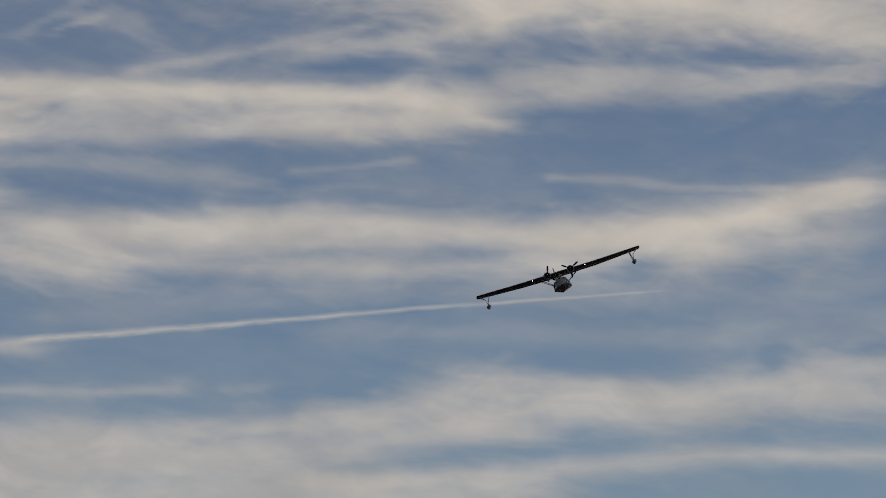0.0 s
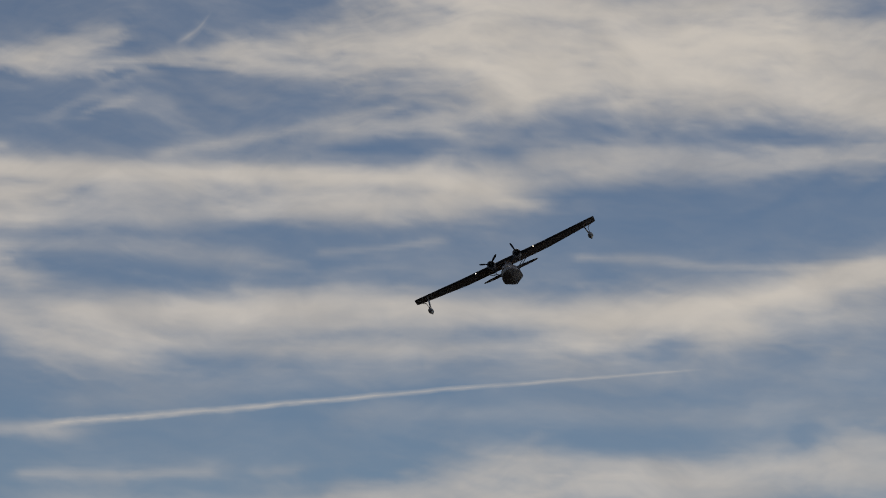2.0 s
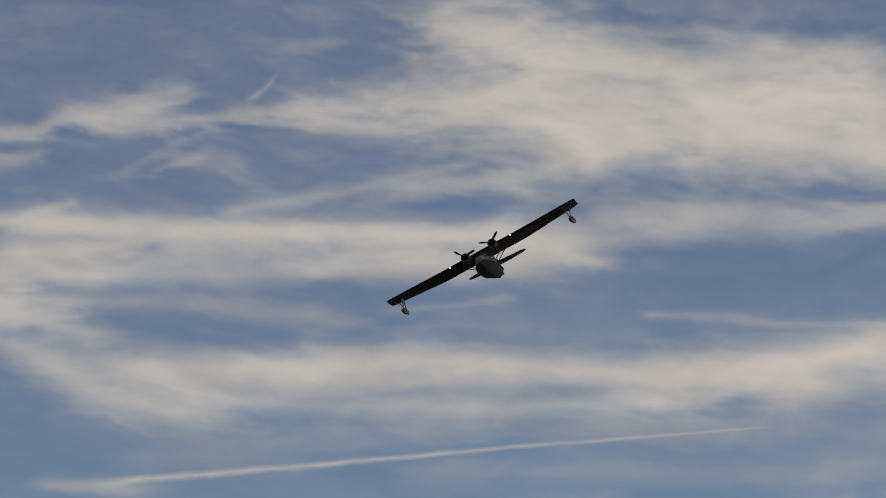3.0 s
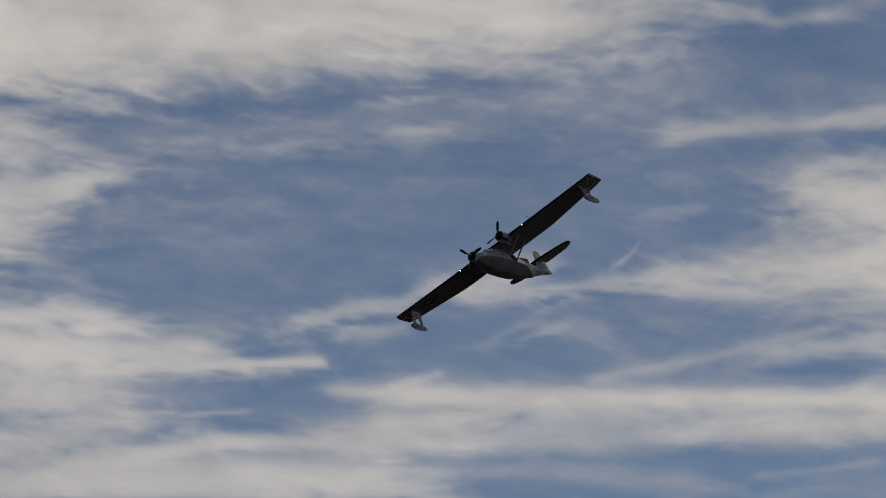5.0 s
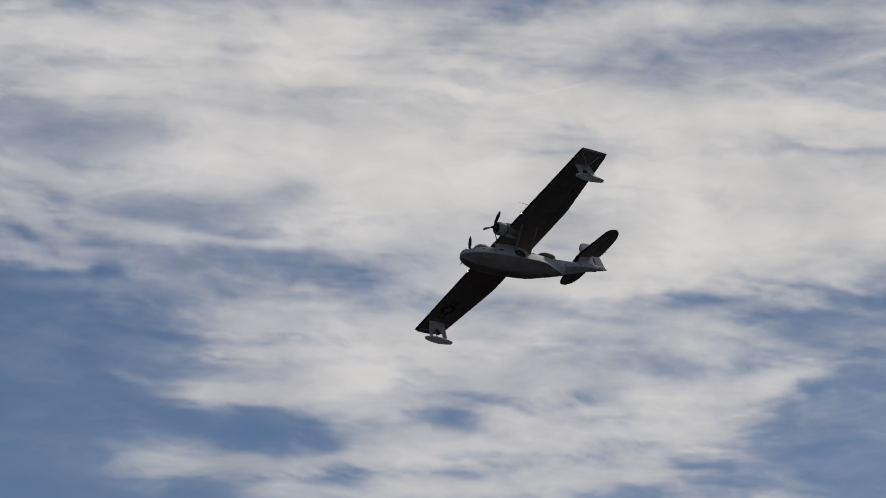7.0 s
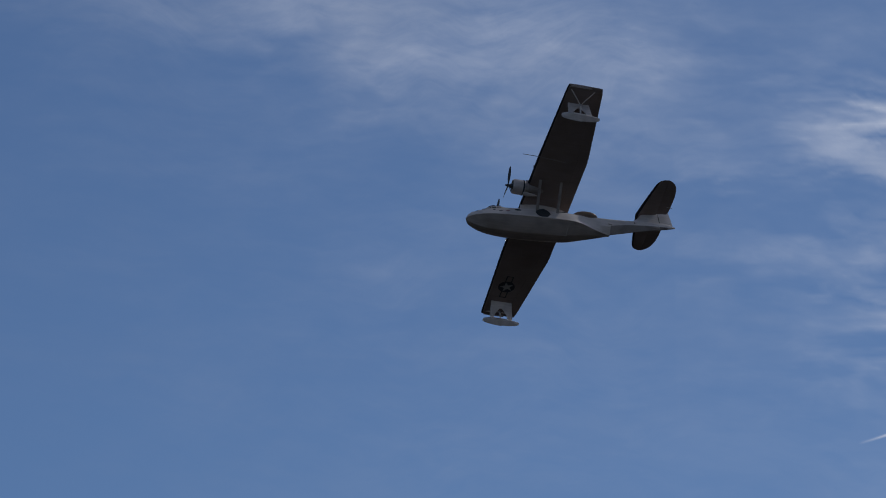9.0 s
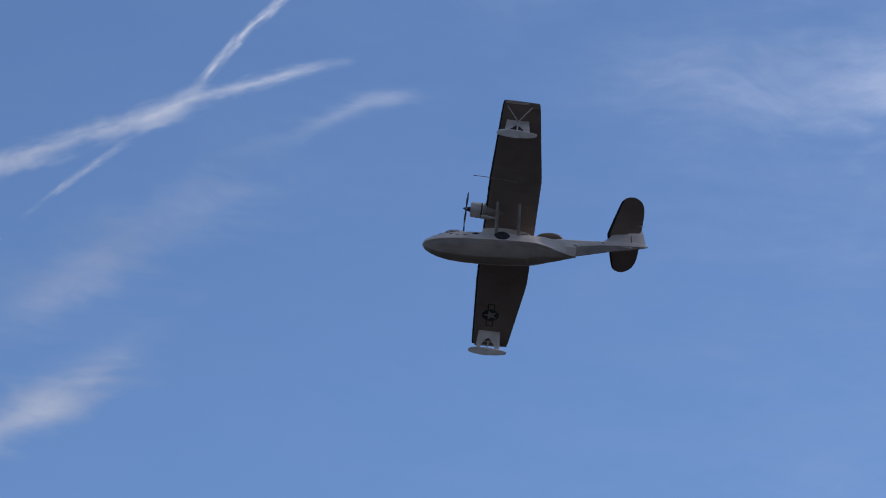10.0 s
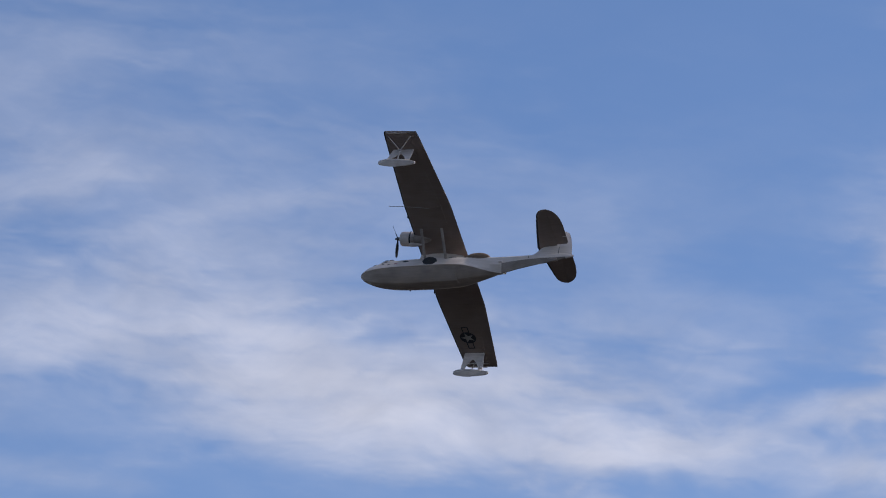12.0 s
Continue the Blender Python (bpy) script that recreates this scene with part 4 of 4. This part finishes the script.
    for z, k in ((-1.95, 1.45), (-1.45, 1.12), (-0.9, 1.0), (-0.35, 1.02), (0.12, 1.25)):
        rr.append([(x * k, y * (1 if z < -0.5 else 1.0) + z * 0.0, z + 0.105 * -y * 0.6) for x, y in loop])
    loft(bm, rr)
    part("pylon", bm, HULL_GREY, boat, "grey streamlined wing pylon")
    for s in (1, -1):
        for y in (-0.85, -2.85):
            bm = bmesh.new()
            low = TILT @ Vector((s * 1.28, y, -2.02))
            rod(bm, low, (s * 3.75, y + 0.05, wing_z(3.75, y, -1) + 0.06), 0.055, 0.14)
            part("wing_strut", bm, NACELLE_SHADE_GREY, boat, "streamlined strut bracing the wing")

    # ---- wing
    xs = [-15.85, -15.8, -15.6] + [-15.2 + i * (15.2 - 6.59) / 10 for i in range(10)] + [-6.59, -4.4, -2.2, 0.0]
    xs = xs + [-x for x in xs[-2::-1]]
    bm = bmesh.new()
    loft(bm, [wing_ring(x, {15.85: 0.9, 15.8: 0.45, 15.6: 0.12}.get(abs(x), 0.0)) for x in xs])
    for f in bm.faces:
        c = f.calc_center_median()
        front, rear, rise = wing_edge(c.x)
        if c.y > front - 0.16:
            f.material_index = 1
    wing = part("wing", bm, (WING_SHADE_GREY, BOOT_BLACK), boat, "long grey wing with black rubber front edge")
    # ailerons and their gaps, tabs at the rear edge
    for s in (1, -1):
        bm = bmesh.new()
        rr = []
        for x in (7.0, 9.0, 11.5, 13.6, 15.3):
            front, rear, rise = wing_edge(x)
            y0, y1 = rear + 0.92, rear - 0.02
            rr.append([(s * x, y0, wing_z(x, y0, 1) + 0.012), (s * x, y1, wing_z(x, rear, 1) + 0.01), (s * x, y1, wing_z(x, rear, -1) - 0.012), (s * x, y0, wing_z(x, y0, -1) - 0.014)])
        loft(bm, rr)
        part("aileron", bm, WING_SHADE_GREY, boat, "fabric-covered aileron")
        bm = bmesh.new()
        for x0, x1 in ((0.9, 6.9), (7.0, 15.3)):
            for k in range(8):
                xa, xb = x0 + (x1 - x0) * k / 8, x0 + (x1 - x0) * (k + 1) / 8
                ya, yb = wing_edge(xa)[1] + 0.97, wing_edge(xb)[1] + 0.97
                rod(bm, (s * xa, ya, wing_z(xa, ya, -1) - 0.004), (s * xb, yb, wing_z(xb, yb, -1) - 0.004), 0.010, n=4)
        part("hinge_gap", bm, SEAM, boat)
        # panel seams across the wing
        for x in (0.95, 3.9, 6.59, 10.1, 13.0):
            bm = bmesh.new()
            front, rear, rise = wing_edge(x)
            ys = [front - 0.25 - (front - rear - 0.4) * i / 8 for i in range(9)]
            for ya, yb in zip(ys, ys[1:]):
                rod(bm, (s * x, ya, wing_z(x, ya, -1) - 0.002), (s * x, yb, wing_z(x, yb, -1) - 0.002), 0.010, n=4)
            part("panel_seam", bm, SEAM, boat)

        # landing lamp behind the front edge: a housing and a lens that faces ahead
        bm = bmesh.new()
        front = wing_edge(5.08)[0]
        zl = wing_z(5.08, front - 0.05, -1) + 0.10
        loft(bm, [circle((s * 5.08, y, zl), r, n=16) for y, r in ((front - 0.10, 0.15), (front + 0.02, 0.145), (front + 0.02, 0.12), (front - 0.06, 0.10))], cap=False)
        lamp = part("landing_lamp", bm, BOOT_BLACK, boat, "lit white landing lamp in the wing's front edge")
        bm = bmesh.new()
        loft(bm, [circle((s * 5.08, y, zl), r, n=16) for y, r in ((front - 0.05, 0.10), (front - 0.02, 0.09), (front - 0.005, 0.035))])
        part("lens", bm, LAMP_WHITE, lamp)
        # wing-tip float: the end of the wing folded down on a braced frame
        bm = bmesh.new()
        rr = []
        for y, zt, zc, zk, w in ((0.12, -1.66, -1.74, -1.84, 0.07), (0.07, -1.57, -1.73, -1.92, 0.15), (-0.08, -1.50, -1.72, -2.01, 0.25), (-0.40, -1.45, -1.72, -2.10, 0.34), (-1.0, -1.42, -1.72, -2.18, 0.41),
                                 (-1.75, -1.42, -1.72, -2.20, 0.42), (-1.80, -1.42, -1.72, -2.13, 0.42), (-2.5, -1.44, -1.70, -2.06, 0.37), (-3.1, -1.47, -1.66, -1.92, 0.27), (-3.42, -1.50, -1.60, -1.74, 0.16)):
            half = [(0, zt), (w * 0.5, zt - 0.02), (w * 0.85, zt - 0.10), (w, (zt + zc) / 2 - 0.04), (w, zc), (w * 0.5, (zc + zk) / 2 - 0.02), (0, zk)]
            rr.append([(s * (14.16 + x), y, z - 0.3) for x, z in half] + [(s * (14.16 - x), y, z - 0.3) for x, z in half[-2:0:-1]])
        loft(bm, rr)
        body = part("float_body", bm, FLOAT_GREY, boat, "pale grey boat-shaped wing-tip float")
        # flat plate over the float legs with its arch-shaped cut-out
        bm = bmesh.new()
        up = Vector((s * 13.72, 0, wing_z(13.72, -1.5, -1) - 0.10))
        low = Vector((s * 14.13, 0, -1.80))
        outline = [(-0.66, 1.06), (-2.64, 1.06), (-2.78, 0.12), (-2.30, 0.12), (-2.22, 0.30), (-1.95, 0.52), (-1.72, 0.66), (-1.50, 0.66), (-1.30, 0.52), (-1.05, 0.30), (-0.98, 0.12), (-0.55, 0.12)]
        nrm = (up - low).cross(Vector((0, 1, 0))).normalized()
        plate(bm, outline, 0.07, lambda u, v, w: low + (up - low) * v + Vector((0, u, 0)) + nrm * w)
        part("float_leg_plate", bm, FLOAT_GREY, body, smooth=False)
        for y in (-0.78, -2.52):
            bm = bmesh.new()
            rod(bm, (s * 14.12, y, -1.72), (s * 14.12, y, -1.5), 0.06, 0.12)
            rod(bm, (s * 14.10, y, -1.84), (s * 13.70, y, wing_z(13.70, y, -1) + 0.02), 0.05, 0.09)
            part("float_leg", bm, FLOAT_GREY, body)
        for y0, y1 in ((-0.55, -1.62), (-2.75, -1.68)):
            bm = bmesh.new()
            rod(bm, (s * 15.35, y0, wing_z(15.35, y0, -1) + 0.02), (s * 14.35, y1, -0.55), 0.045)
            rod(bm, (s * 14.35, y1, -0.55), (s * 14.16, y1, -1.74), 0.045)
            part("brace", bm, FLOAT_GREY, body)
        bm = bmesh.new()
        bmesh.ops.create_uvsphere(bm, u_segments=10, v_segments=8, radius=0.09)
        bmesh.ops.translate(bm, verts=bm.verts, vec=(s * 14.35, -1.65, -0.55))
        part("brace_joint", bm, STEEL, body)
        # pale strip under the wing tip for the light caught on its upper rim
        bm = bmesh.new()
        plate(bm, [(-0.35, 15.66), (-2.45, 15.66), (-2.35, 15.84), (-0.45, 15.84)], 0.02, lambda u, v, w: Vector((s * v, u, wing_z(v, u, -1) - 0.012 + w)))
        part("lit_tip_rim", bm, FLOAT_GREY, boat, smooth=False)

    # pitot mast ahead of the left wing
    bm = bmesh.new()
    rod(bm, (-6.6, 1.65, -0.12), (-6.6, 0.1, -0.12), 0.028)
    rod(bm, (-6.6, 0.1, -0.12), (-6.6, -2.4, -0.36), 0.015)
    part("pitot_mast", bm, STEEL, boat, "thin pitot mast on the wing's front edge")

    # ---- star and bars under the right wing
    def on_wing(name, pts, material, lift, parent, label=""):
        m = bmesh.new()
        top = [m.verts.new((x, y, wing_z(x, y, -1) - lift)) for x, y in pts]
        low = [m.verts.new((x, y, wing_z(x, y, -1) - lift + 0.02)) for x, y in pts]
        m.faces.new(top)
        for i in range(len(pts)):
            j = (i + 1) % len(pts)
            m.faces.new((top[i], top[j], low[j], low[i]))
        return part(name, m, material, parent, label, smooth=False)

    sx, sy, sr = 11.42, -1.55, 0.80
    disc = on_wing("insignia", [(sx + sr * math.cos(2 * math.pi * i / 32), sy + sr * math.sin(2 * math.pi * i / 32)) for i in range(32)], NAVY, 0.012, boat, "dark roundel with a pale star and outlined bars")
    star = [(sx + (sr * 0.86 if i % 2 == 0 else sr * 0.34) * math.sin(math.pi * i / 5), sy + (sr * 0.86 if i % 2 == 0 else sr * 0.34) * math.cos(math.pi * i / 5)) for i in range(10)]
    on_wing("star", star, STAR_WHITE, 0.022, disc)
    for s in (1, -1):
        a, b, w, e = sx + s * (sr - 0.06), sx + s * (sr + 0.78), 0.34, 0.10
        for x0, x1, y0, y1 in ((a, b, w - e, w), (a, b, -w, -w + e), (b - s * e, b, -w + e, w - e)):
            on_wing("bar_outline", [(x0, sy + y0), (x1, sy + y0), (x1, sy + y1), (x0, sy + y1)], NAVY, 0.012, disc)

    # ---- engines
    props = []
    for s in (1, -1):
        x, z = s * 2.25, -0.12
        bm = bmesh.new()
        loft(bm, [circle((x, y, z), r, n=28) for y, r in ((1.50, 0.52), (1.54, 0.60), (1.46, 0.67), (1.2, 0.70), (0.75, 0.71), (0.45, 0.70), (0.36, 0.66))], cap=False)
        loft(bm, [circle((x, y, z), r, n=28) for y, r in ((1.50, 0.52), (1.3, 0.50), (0.5, 0.48))], cap=False)
        eng = part("cowling", bm, COWL_GREY, boat, "round grey engine cowling")
        bm = bmesh.new()
        loft(bm, [circle((x, y, z), r, n=24) for y, r in ((1.22, 0.12), (1.22, 0.50), (0.9, 0.50))])
        for i in range(14):
            a = 2 * math.pi * i / 14
            rod(bm, (x + 0.16 * math.cos(a), 1.28, z + 0.16 * math.sin(a)), (x + 0.48 * math.cos(a), 1.28, z + 0.48 * math.sin(a)), 0.06, n=6)
        part("cylinder_row", bm, ENGINE_DARK, eng)
        bm = bmesh.new()                                        # dark joint round the cowling
        loft(bm, [circle((x, y, z), r, n=28) for y, r in ((0.60, 0.708), (0.59, 0.724), (0.47, 0.724), (0.46, 0.705))], cap=False)
        part("cowl_joint", bm, BOOT_BLACK, eng)
        for i in range(12):                                  # cowl flaps
            a = 2 * math.pi * (i + 0.5) / 12
            m = bmesh.new()
            pts = []
            for da in (-0.24, 0.24):
                for y, r in ((0.38, 0.68), (0.10, 0.73)):
                    pts.append(Vector((x + r * math.cos(a + da), y, z + r * math.sin(a + da))))
            vs = [m.verts.new(p) for p in (pts[0], pts[1], pts[3], pts[2])]
            m.faces.new(vs)
            bmesh.ops.solidify(m, geom=m.faces[:], thickness=0.015)
            part("cowl_flap", m, COWL_GREY, eng, smooth=False)
        bm = bmesh.new()
        loft(bm, [circle((x, y, zz), r, n=24, ry=rz) for y, zz, r, rz in ((0.42, z, 0.62, 0.62), (0.0, z, 0.58, 0.58), (-0.5, z + 0.06, 0.52, 0.48), (-1.0, z + 0.16, 0.46, 0.40), (-1.5, z + 0.26, 0.36, 0.31), (-2.0, z + 0.34, 0.22, 0.20), (-2.4, z + 0.38, 0.04, 0.04))])
        part("nacelle", bm, NACELLE_SHADE_GREY, boat, "grey nacelle fairing into the wing")
        bm = bmesh.new()                                        # oil cooler intake below
        loft(bm, [circle((x, y, z - 0.74), r, n=16, ry=r * 0.75) for y, r in ((0.55, 0.16), (0.5, 0.21), (0.1, 0.23), (-0.5, 0.12), (-0.9, 0.02))])
        part("oil_cooler", bm, COWL_GREY, eng)
        for dx in (-0.36, 0.36):
            bm = bmesh.new()
            rod(bm, (x + dx, 0.3, z + 0.62), (x + dx, -0.5, z + 0.72), 0.08)
            part("exhaust_stack", bm, STEEL, eng)
        # propeller
        prop = new("propeller")
        prop.parent = boat
        tagged(prop, "black three-bladed propeller with a dark hub")
        bm = bmesh.new()
        loft(bm, [circle((0, y, 0), r, n=16) for y, r in ((0.30, 0.02), (0.27, 0.07), (0.15, 0.10), (0.06, 0.16), (-0.10, 0.16), (-0.30, 0.24), (-0.62, 0.30))])
        part("hub", bm, BLADE_BLACK, prop)
        for k in range(3):
            bm = bmesh.new()
            rr = []
            for r, c, t, tw in ((0.10, 0.10, 0.09, 60), (0.35, 0.13, 0.08, 52), (0.6, 0.22, 0.06, 42), (1.0, 0.29, 0.045, 32), (1.4, 0.28, 0.03, 25), (1.65, 0.23, 0.02, 22), (1.80, 0.13, 0.012, 20), (1.83, 0.05, 0.008, 20)):
                ring = []
                for i in range(10):
                    a = 2 * math.pi * i / 10
                    u, w = c * 0.64 * math.cos(a), t / 2 * math.sin(a)
                    q = radians(tw)
                    ring.append((u * math.cos(q) - w * math.sin(q), u * math.sin(q) + w * math.cos(q), r))
                rr.append(ring)
            loft(bm, rr)
            bmesh.ops.rotate(bm, verts=bm.verts, cent=(0, 0, 0), matrix=Matrix.Rotation(radians(120 * k), 3, "Y"))
            part("blade", bm, BLADE_BLACK, prop)
        prop.matrix_basis = pose(x, 1.92, z)
        props.append(prop)

    # ---- tail
    def upright(name, rows, blunt, material, label):
        """A fin from level sections: height, front, rear, half-thickness; blunt: thick in front (rudder) or rounded (fin)."""
        m = bmesh.new()
        rr = []
        for z, y0, y1, t in rows:
            side = []
            for i in range(9):
                u = i / 8
                k = 1 - 0.96 * u ** 1.5 if blunt else 2.1 * math.sqrt(u) * (1 - u) + 0.55 * u + 0.04
                side.append((t * k, y0 + (y1 - y0) * u, z))
            rr.append(side + [(-x, y, zz) for x, y, zz in side[::-1]])
        loft(m, rr)
        return part(name, hulled(m), material, boat, label)

    upright("fin", [(z, y, -13.26, t) for z, y, t in ((-1.75, -8.6, 0.34), (-1.45, -9.3, 0.27), (-1.25, -10.1, 0.22), (-0.95, -10.75, 0.19), (-0.6, -11.2, 0.17), (-0.2, -11.52, 0.16), (0.3, -11.70, 0.14),
            (0.8, -11.82, 0.12), (1.25, -11.98, 0.10), (1.6, -12.22, 0.08), (1.82, -12.52, 0.06), (1.93, -12.85, 0.04), (1.96, -13.12, 0.02))], False, HULL_GREY, "tall grey tail fin swept into the hull")
    upright("rudder", [(z, -13.285, y, t) for z, y, t in ((-1.40, -14.62, 0.09), (-0.9, -14.58, 0.09), (-0.2, -14.50, 0.085), (0.4, -14.41, 0.08), (0.9, -14.30, 0.07), (1.3, -14.16, 0.06), (1.62, -14.02, 0.05),
            (1.84, -13.76, 0.04), (1.97, -13.42, 0.02))], True, HULL_GREY, "grey rudder")
    for s in (1, -1):
        def tail_ring(x, y0, y1, t):
            pts = []
            for i in range(9):
                u = i / 8
                pts.append((s * x, y0 + (y1 - y0) * u, 0.02 + t * 2.2 * math.sqrt(u + 1e-6) * (1 - u) + 0.008))
            for i in range(7, 0, -1):
                u = i / 8
                pts.append((s * x, y0 + (y1 - y0) * u, 0.02 - t * 2.2 * math.sqrt(u) * (1 - u) - 0.008))
            return pts
        bm = bmesh.new()
        loft(bm, [tail_ring(x, y0, y1, t) for x, y0, y1, t in ((0.0, -11.13, -13.10, 0.17), (1.5, -11.40, -13.10, 0.15), (3.0, -11.70, -13.10, 0.12), (3.9, -11.90, -13.10, 0.09), (4.20, -11.98, -13.10, 0.075), (4.42, -12.08, -13.10, 0.06), (4.58, -12.18, -13.10, 0.05), (4.70, -12.30, -13.10, 0.04), (4.79, -12.45, -13.10, 0.03), (4.86, -12.66, -13.09, 0.015), (4.88, -12.88, -13.08, 0.008))])
        for f in bm.faces:
            c = f.calc_center_median()
            if c.y > -11.13 - 0.2 * abs(c.x) - 0.14:
                f.material_index = 1
        part("tailplane", hulled(bm), (WING_SHADE_GREY, BOOT_BLACK), boat, "grey tailplane with rounded tip")
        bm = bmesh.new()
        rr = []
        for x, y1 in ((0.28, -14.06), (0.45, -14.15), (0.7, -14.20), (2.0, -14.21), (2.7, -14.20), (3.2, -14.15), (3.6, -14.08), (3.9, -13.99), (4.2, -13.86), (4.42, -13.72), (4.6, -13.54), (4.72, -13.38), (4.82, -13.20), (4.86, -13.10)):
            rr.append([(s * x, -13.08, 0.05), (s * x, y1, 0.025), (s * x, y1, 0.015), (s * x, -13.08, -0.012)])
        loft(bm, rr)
        part("elevator", hulled(bm), WING_SHADE_GREY, boat, "fabric-covered elevator")
        bm = bmesh.new()
        rod(bm, (s * 1.25, -13.85, -0.01), (s * 1.25, -14.36, -0.04), 0.03)
        part("elevator_horn", hulled(bm), FLOAT_GREY, boat)
        bm = bmesh.new()
        rod(bm, (s * 0.135, -12.0, -0.55), (s * 0.115, -12.75, -0.55), 0.02)
        part("fin_seam", hulled(bm), DARK_GAP, boat)
        bm = bmesh.new()
        rod(bm, (s * 0.10, -13.3, -0.2), (s * 0.12, -13.3, -1.0), 0.025)
        part("fin_seam", hulled(bm), DARK_GAP, boat)
        bm = bmesh.new()
        rod(bm, (s * 0.535, -10.6, -1.56), (s * 0.525, -10.66, -1.76), 0.03)
        part("hull_vent", hulled(bm), DARK_GAP, boat)
    return boat, props


boat, props = build_aircraft()


# ---------------------------------------------------------------- what moves
def motions():
    walk(boat, [
        (0.0, pose(21.45, 747.31, 104.99, 2.01, 17.70, 179.45)),
        (0.5, pose(18.19, 719.71, 104.97, 3.07, 19.87, 178.13)),
        (1.0, pose(14.69, 695.82, 105.24, 3.58, 21.53, 178.19)),
        (1.5, pose(10.32, 669.48, 105.60, 3.82, 23.49, 176.36)),
        (2.0, pose(5.13, 643.11, 105.57, 4.56, 24.66, 174.09)),
        (2.5, pose(-1.31, 616.66, 106.12, 4.45, 25.92, 171.27)),
        (3.0, pose(-8.96, 591.23, 107.08, 4.40, 26.89, 168.62)),
        (3.5, pose(-17.73, 565.79, 108.08, 4.17, 27.62, 165.60)),
        (4.0, pose(-27.71, 540.66, 109.18, 3.84, 28.13, 162.42)),
        (4.5, pose(-39.10, 516.06, 110.34, 3.48, 28.34, 159.32)),
        (5.0, pose(-51.15, 491.57, 111.40, 3.04, 28.56, 155.76)),
        (5.5, pose(-65.25, 466.59, 112.44, 2.58, 28.59, 152.14)),
        (6.0, pose(-80.24, 443.59, 113.17, 2.35, 28.08, 149.15)),
        (6.5, pose(-95.81, 418.69, 114.01, 2.73, 26.26, 146.19)),
        (7.0, pose(-113.33, 395.23, 114.60, 3.13, 25.27, 144.11)),
        (7.5, pose(-134.14, 373.61, 116.66, 3.62, 24.88, 142.09)),
        (8.0, pose(-151.19, 350.24, 116.98, 4.40, 24.69, 140.70)),
        (8.5, pose(-170.39, 327.95, 117.92, 5.21, 24.79, 139.59)),
        (9.0, pose(-190.12, 305.94, 118.96, 6.03, 25.05, 138.71)),
        (9.5, pose(-210.00, 284.84, 120.07, 6.36, 25.97, 137.88)),
        (10.0, pose(-230.47, 261.77, 121.20, 7.74, 25.23, 137.36)),
        (10.5, pose(-253.31, 240.90, 123.40, 8.06, 25.44, 136.89)),
        (11.0, pose(-273.95, 220.15, 124.90, 7.85, 25.96, 135.87)),
        (11.5, pose(-296.37, 198.47, 125.99, 7.81, 26.37, 135.08)),
        (12.0, pose(-315.10, 177.85, 126.04, 8.16, 26.06, 134.55)),
    ])
    right, left = props
    walk(right, [(t, pose(2.25, 1.92, -0.12, 0, a, 0)) for t, a in (
        (0.0, 341), (0.5, 344), (1.0, 318), (1.5, 328), (2.0, 307), (2.5, 325),
        (3.0, 395), (3.5, 465), (4.0, 535), (4.5, 531), (5.0, 509), (5.5, 521),
        (6.0, 481), (6.5, 479), (7.0, 454), (7.5, 461), (8.0, 531), (8.5, 601),
        (9.0, 671), (9.5, 741), (10.0, 811), (10.5, 881), (11.0, 951), (11.5, 1021),
        (12.0, 1091))])
    walk(left, [(t, pose(-2.25, 1.92, -0.12, 0, a, 0)) for t, a in (
        (0.0, 295), (0.5, 271), (1.0, 325), (1.5, 307), (2.0, 369), (2.5, 354),
        (3.0, 424), (3.5, 494), (4.0, 564), (4.5, 643), (5.0, 693), (5.5, 653),
        (6.0, 675), (6.5, 742), (7.0, 778), (7.5, 838), (8.0, 908), (8.5, 978),
        (9.0, 1048), (9.5, 1118), (10.0, 1188), (10.5, 1258), (11.0, 1328), (11.5, 1398),
        (12.0, 1468))])


motions()
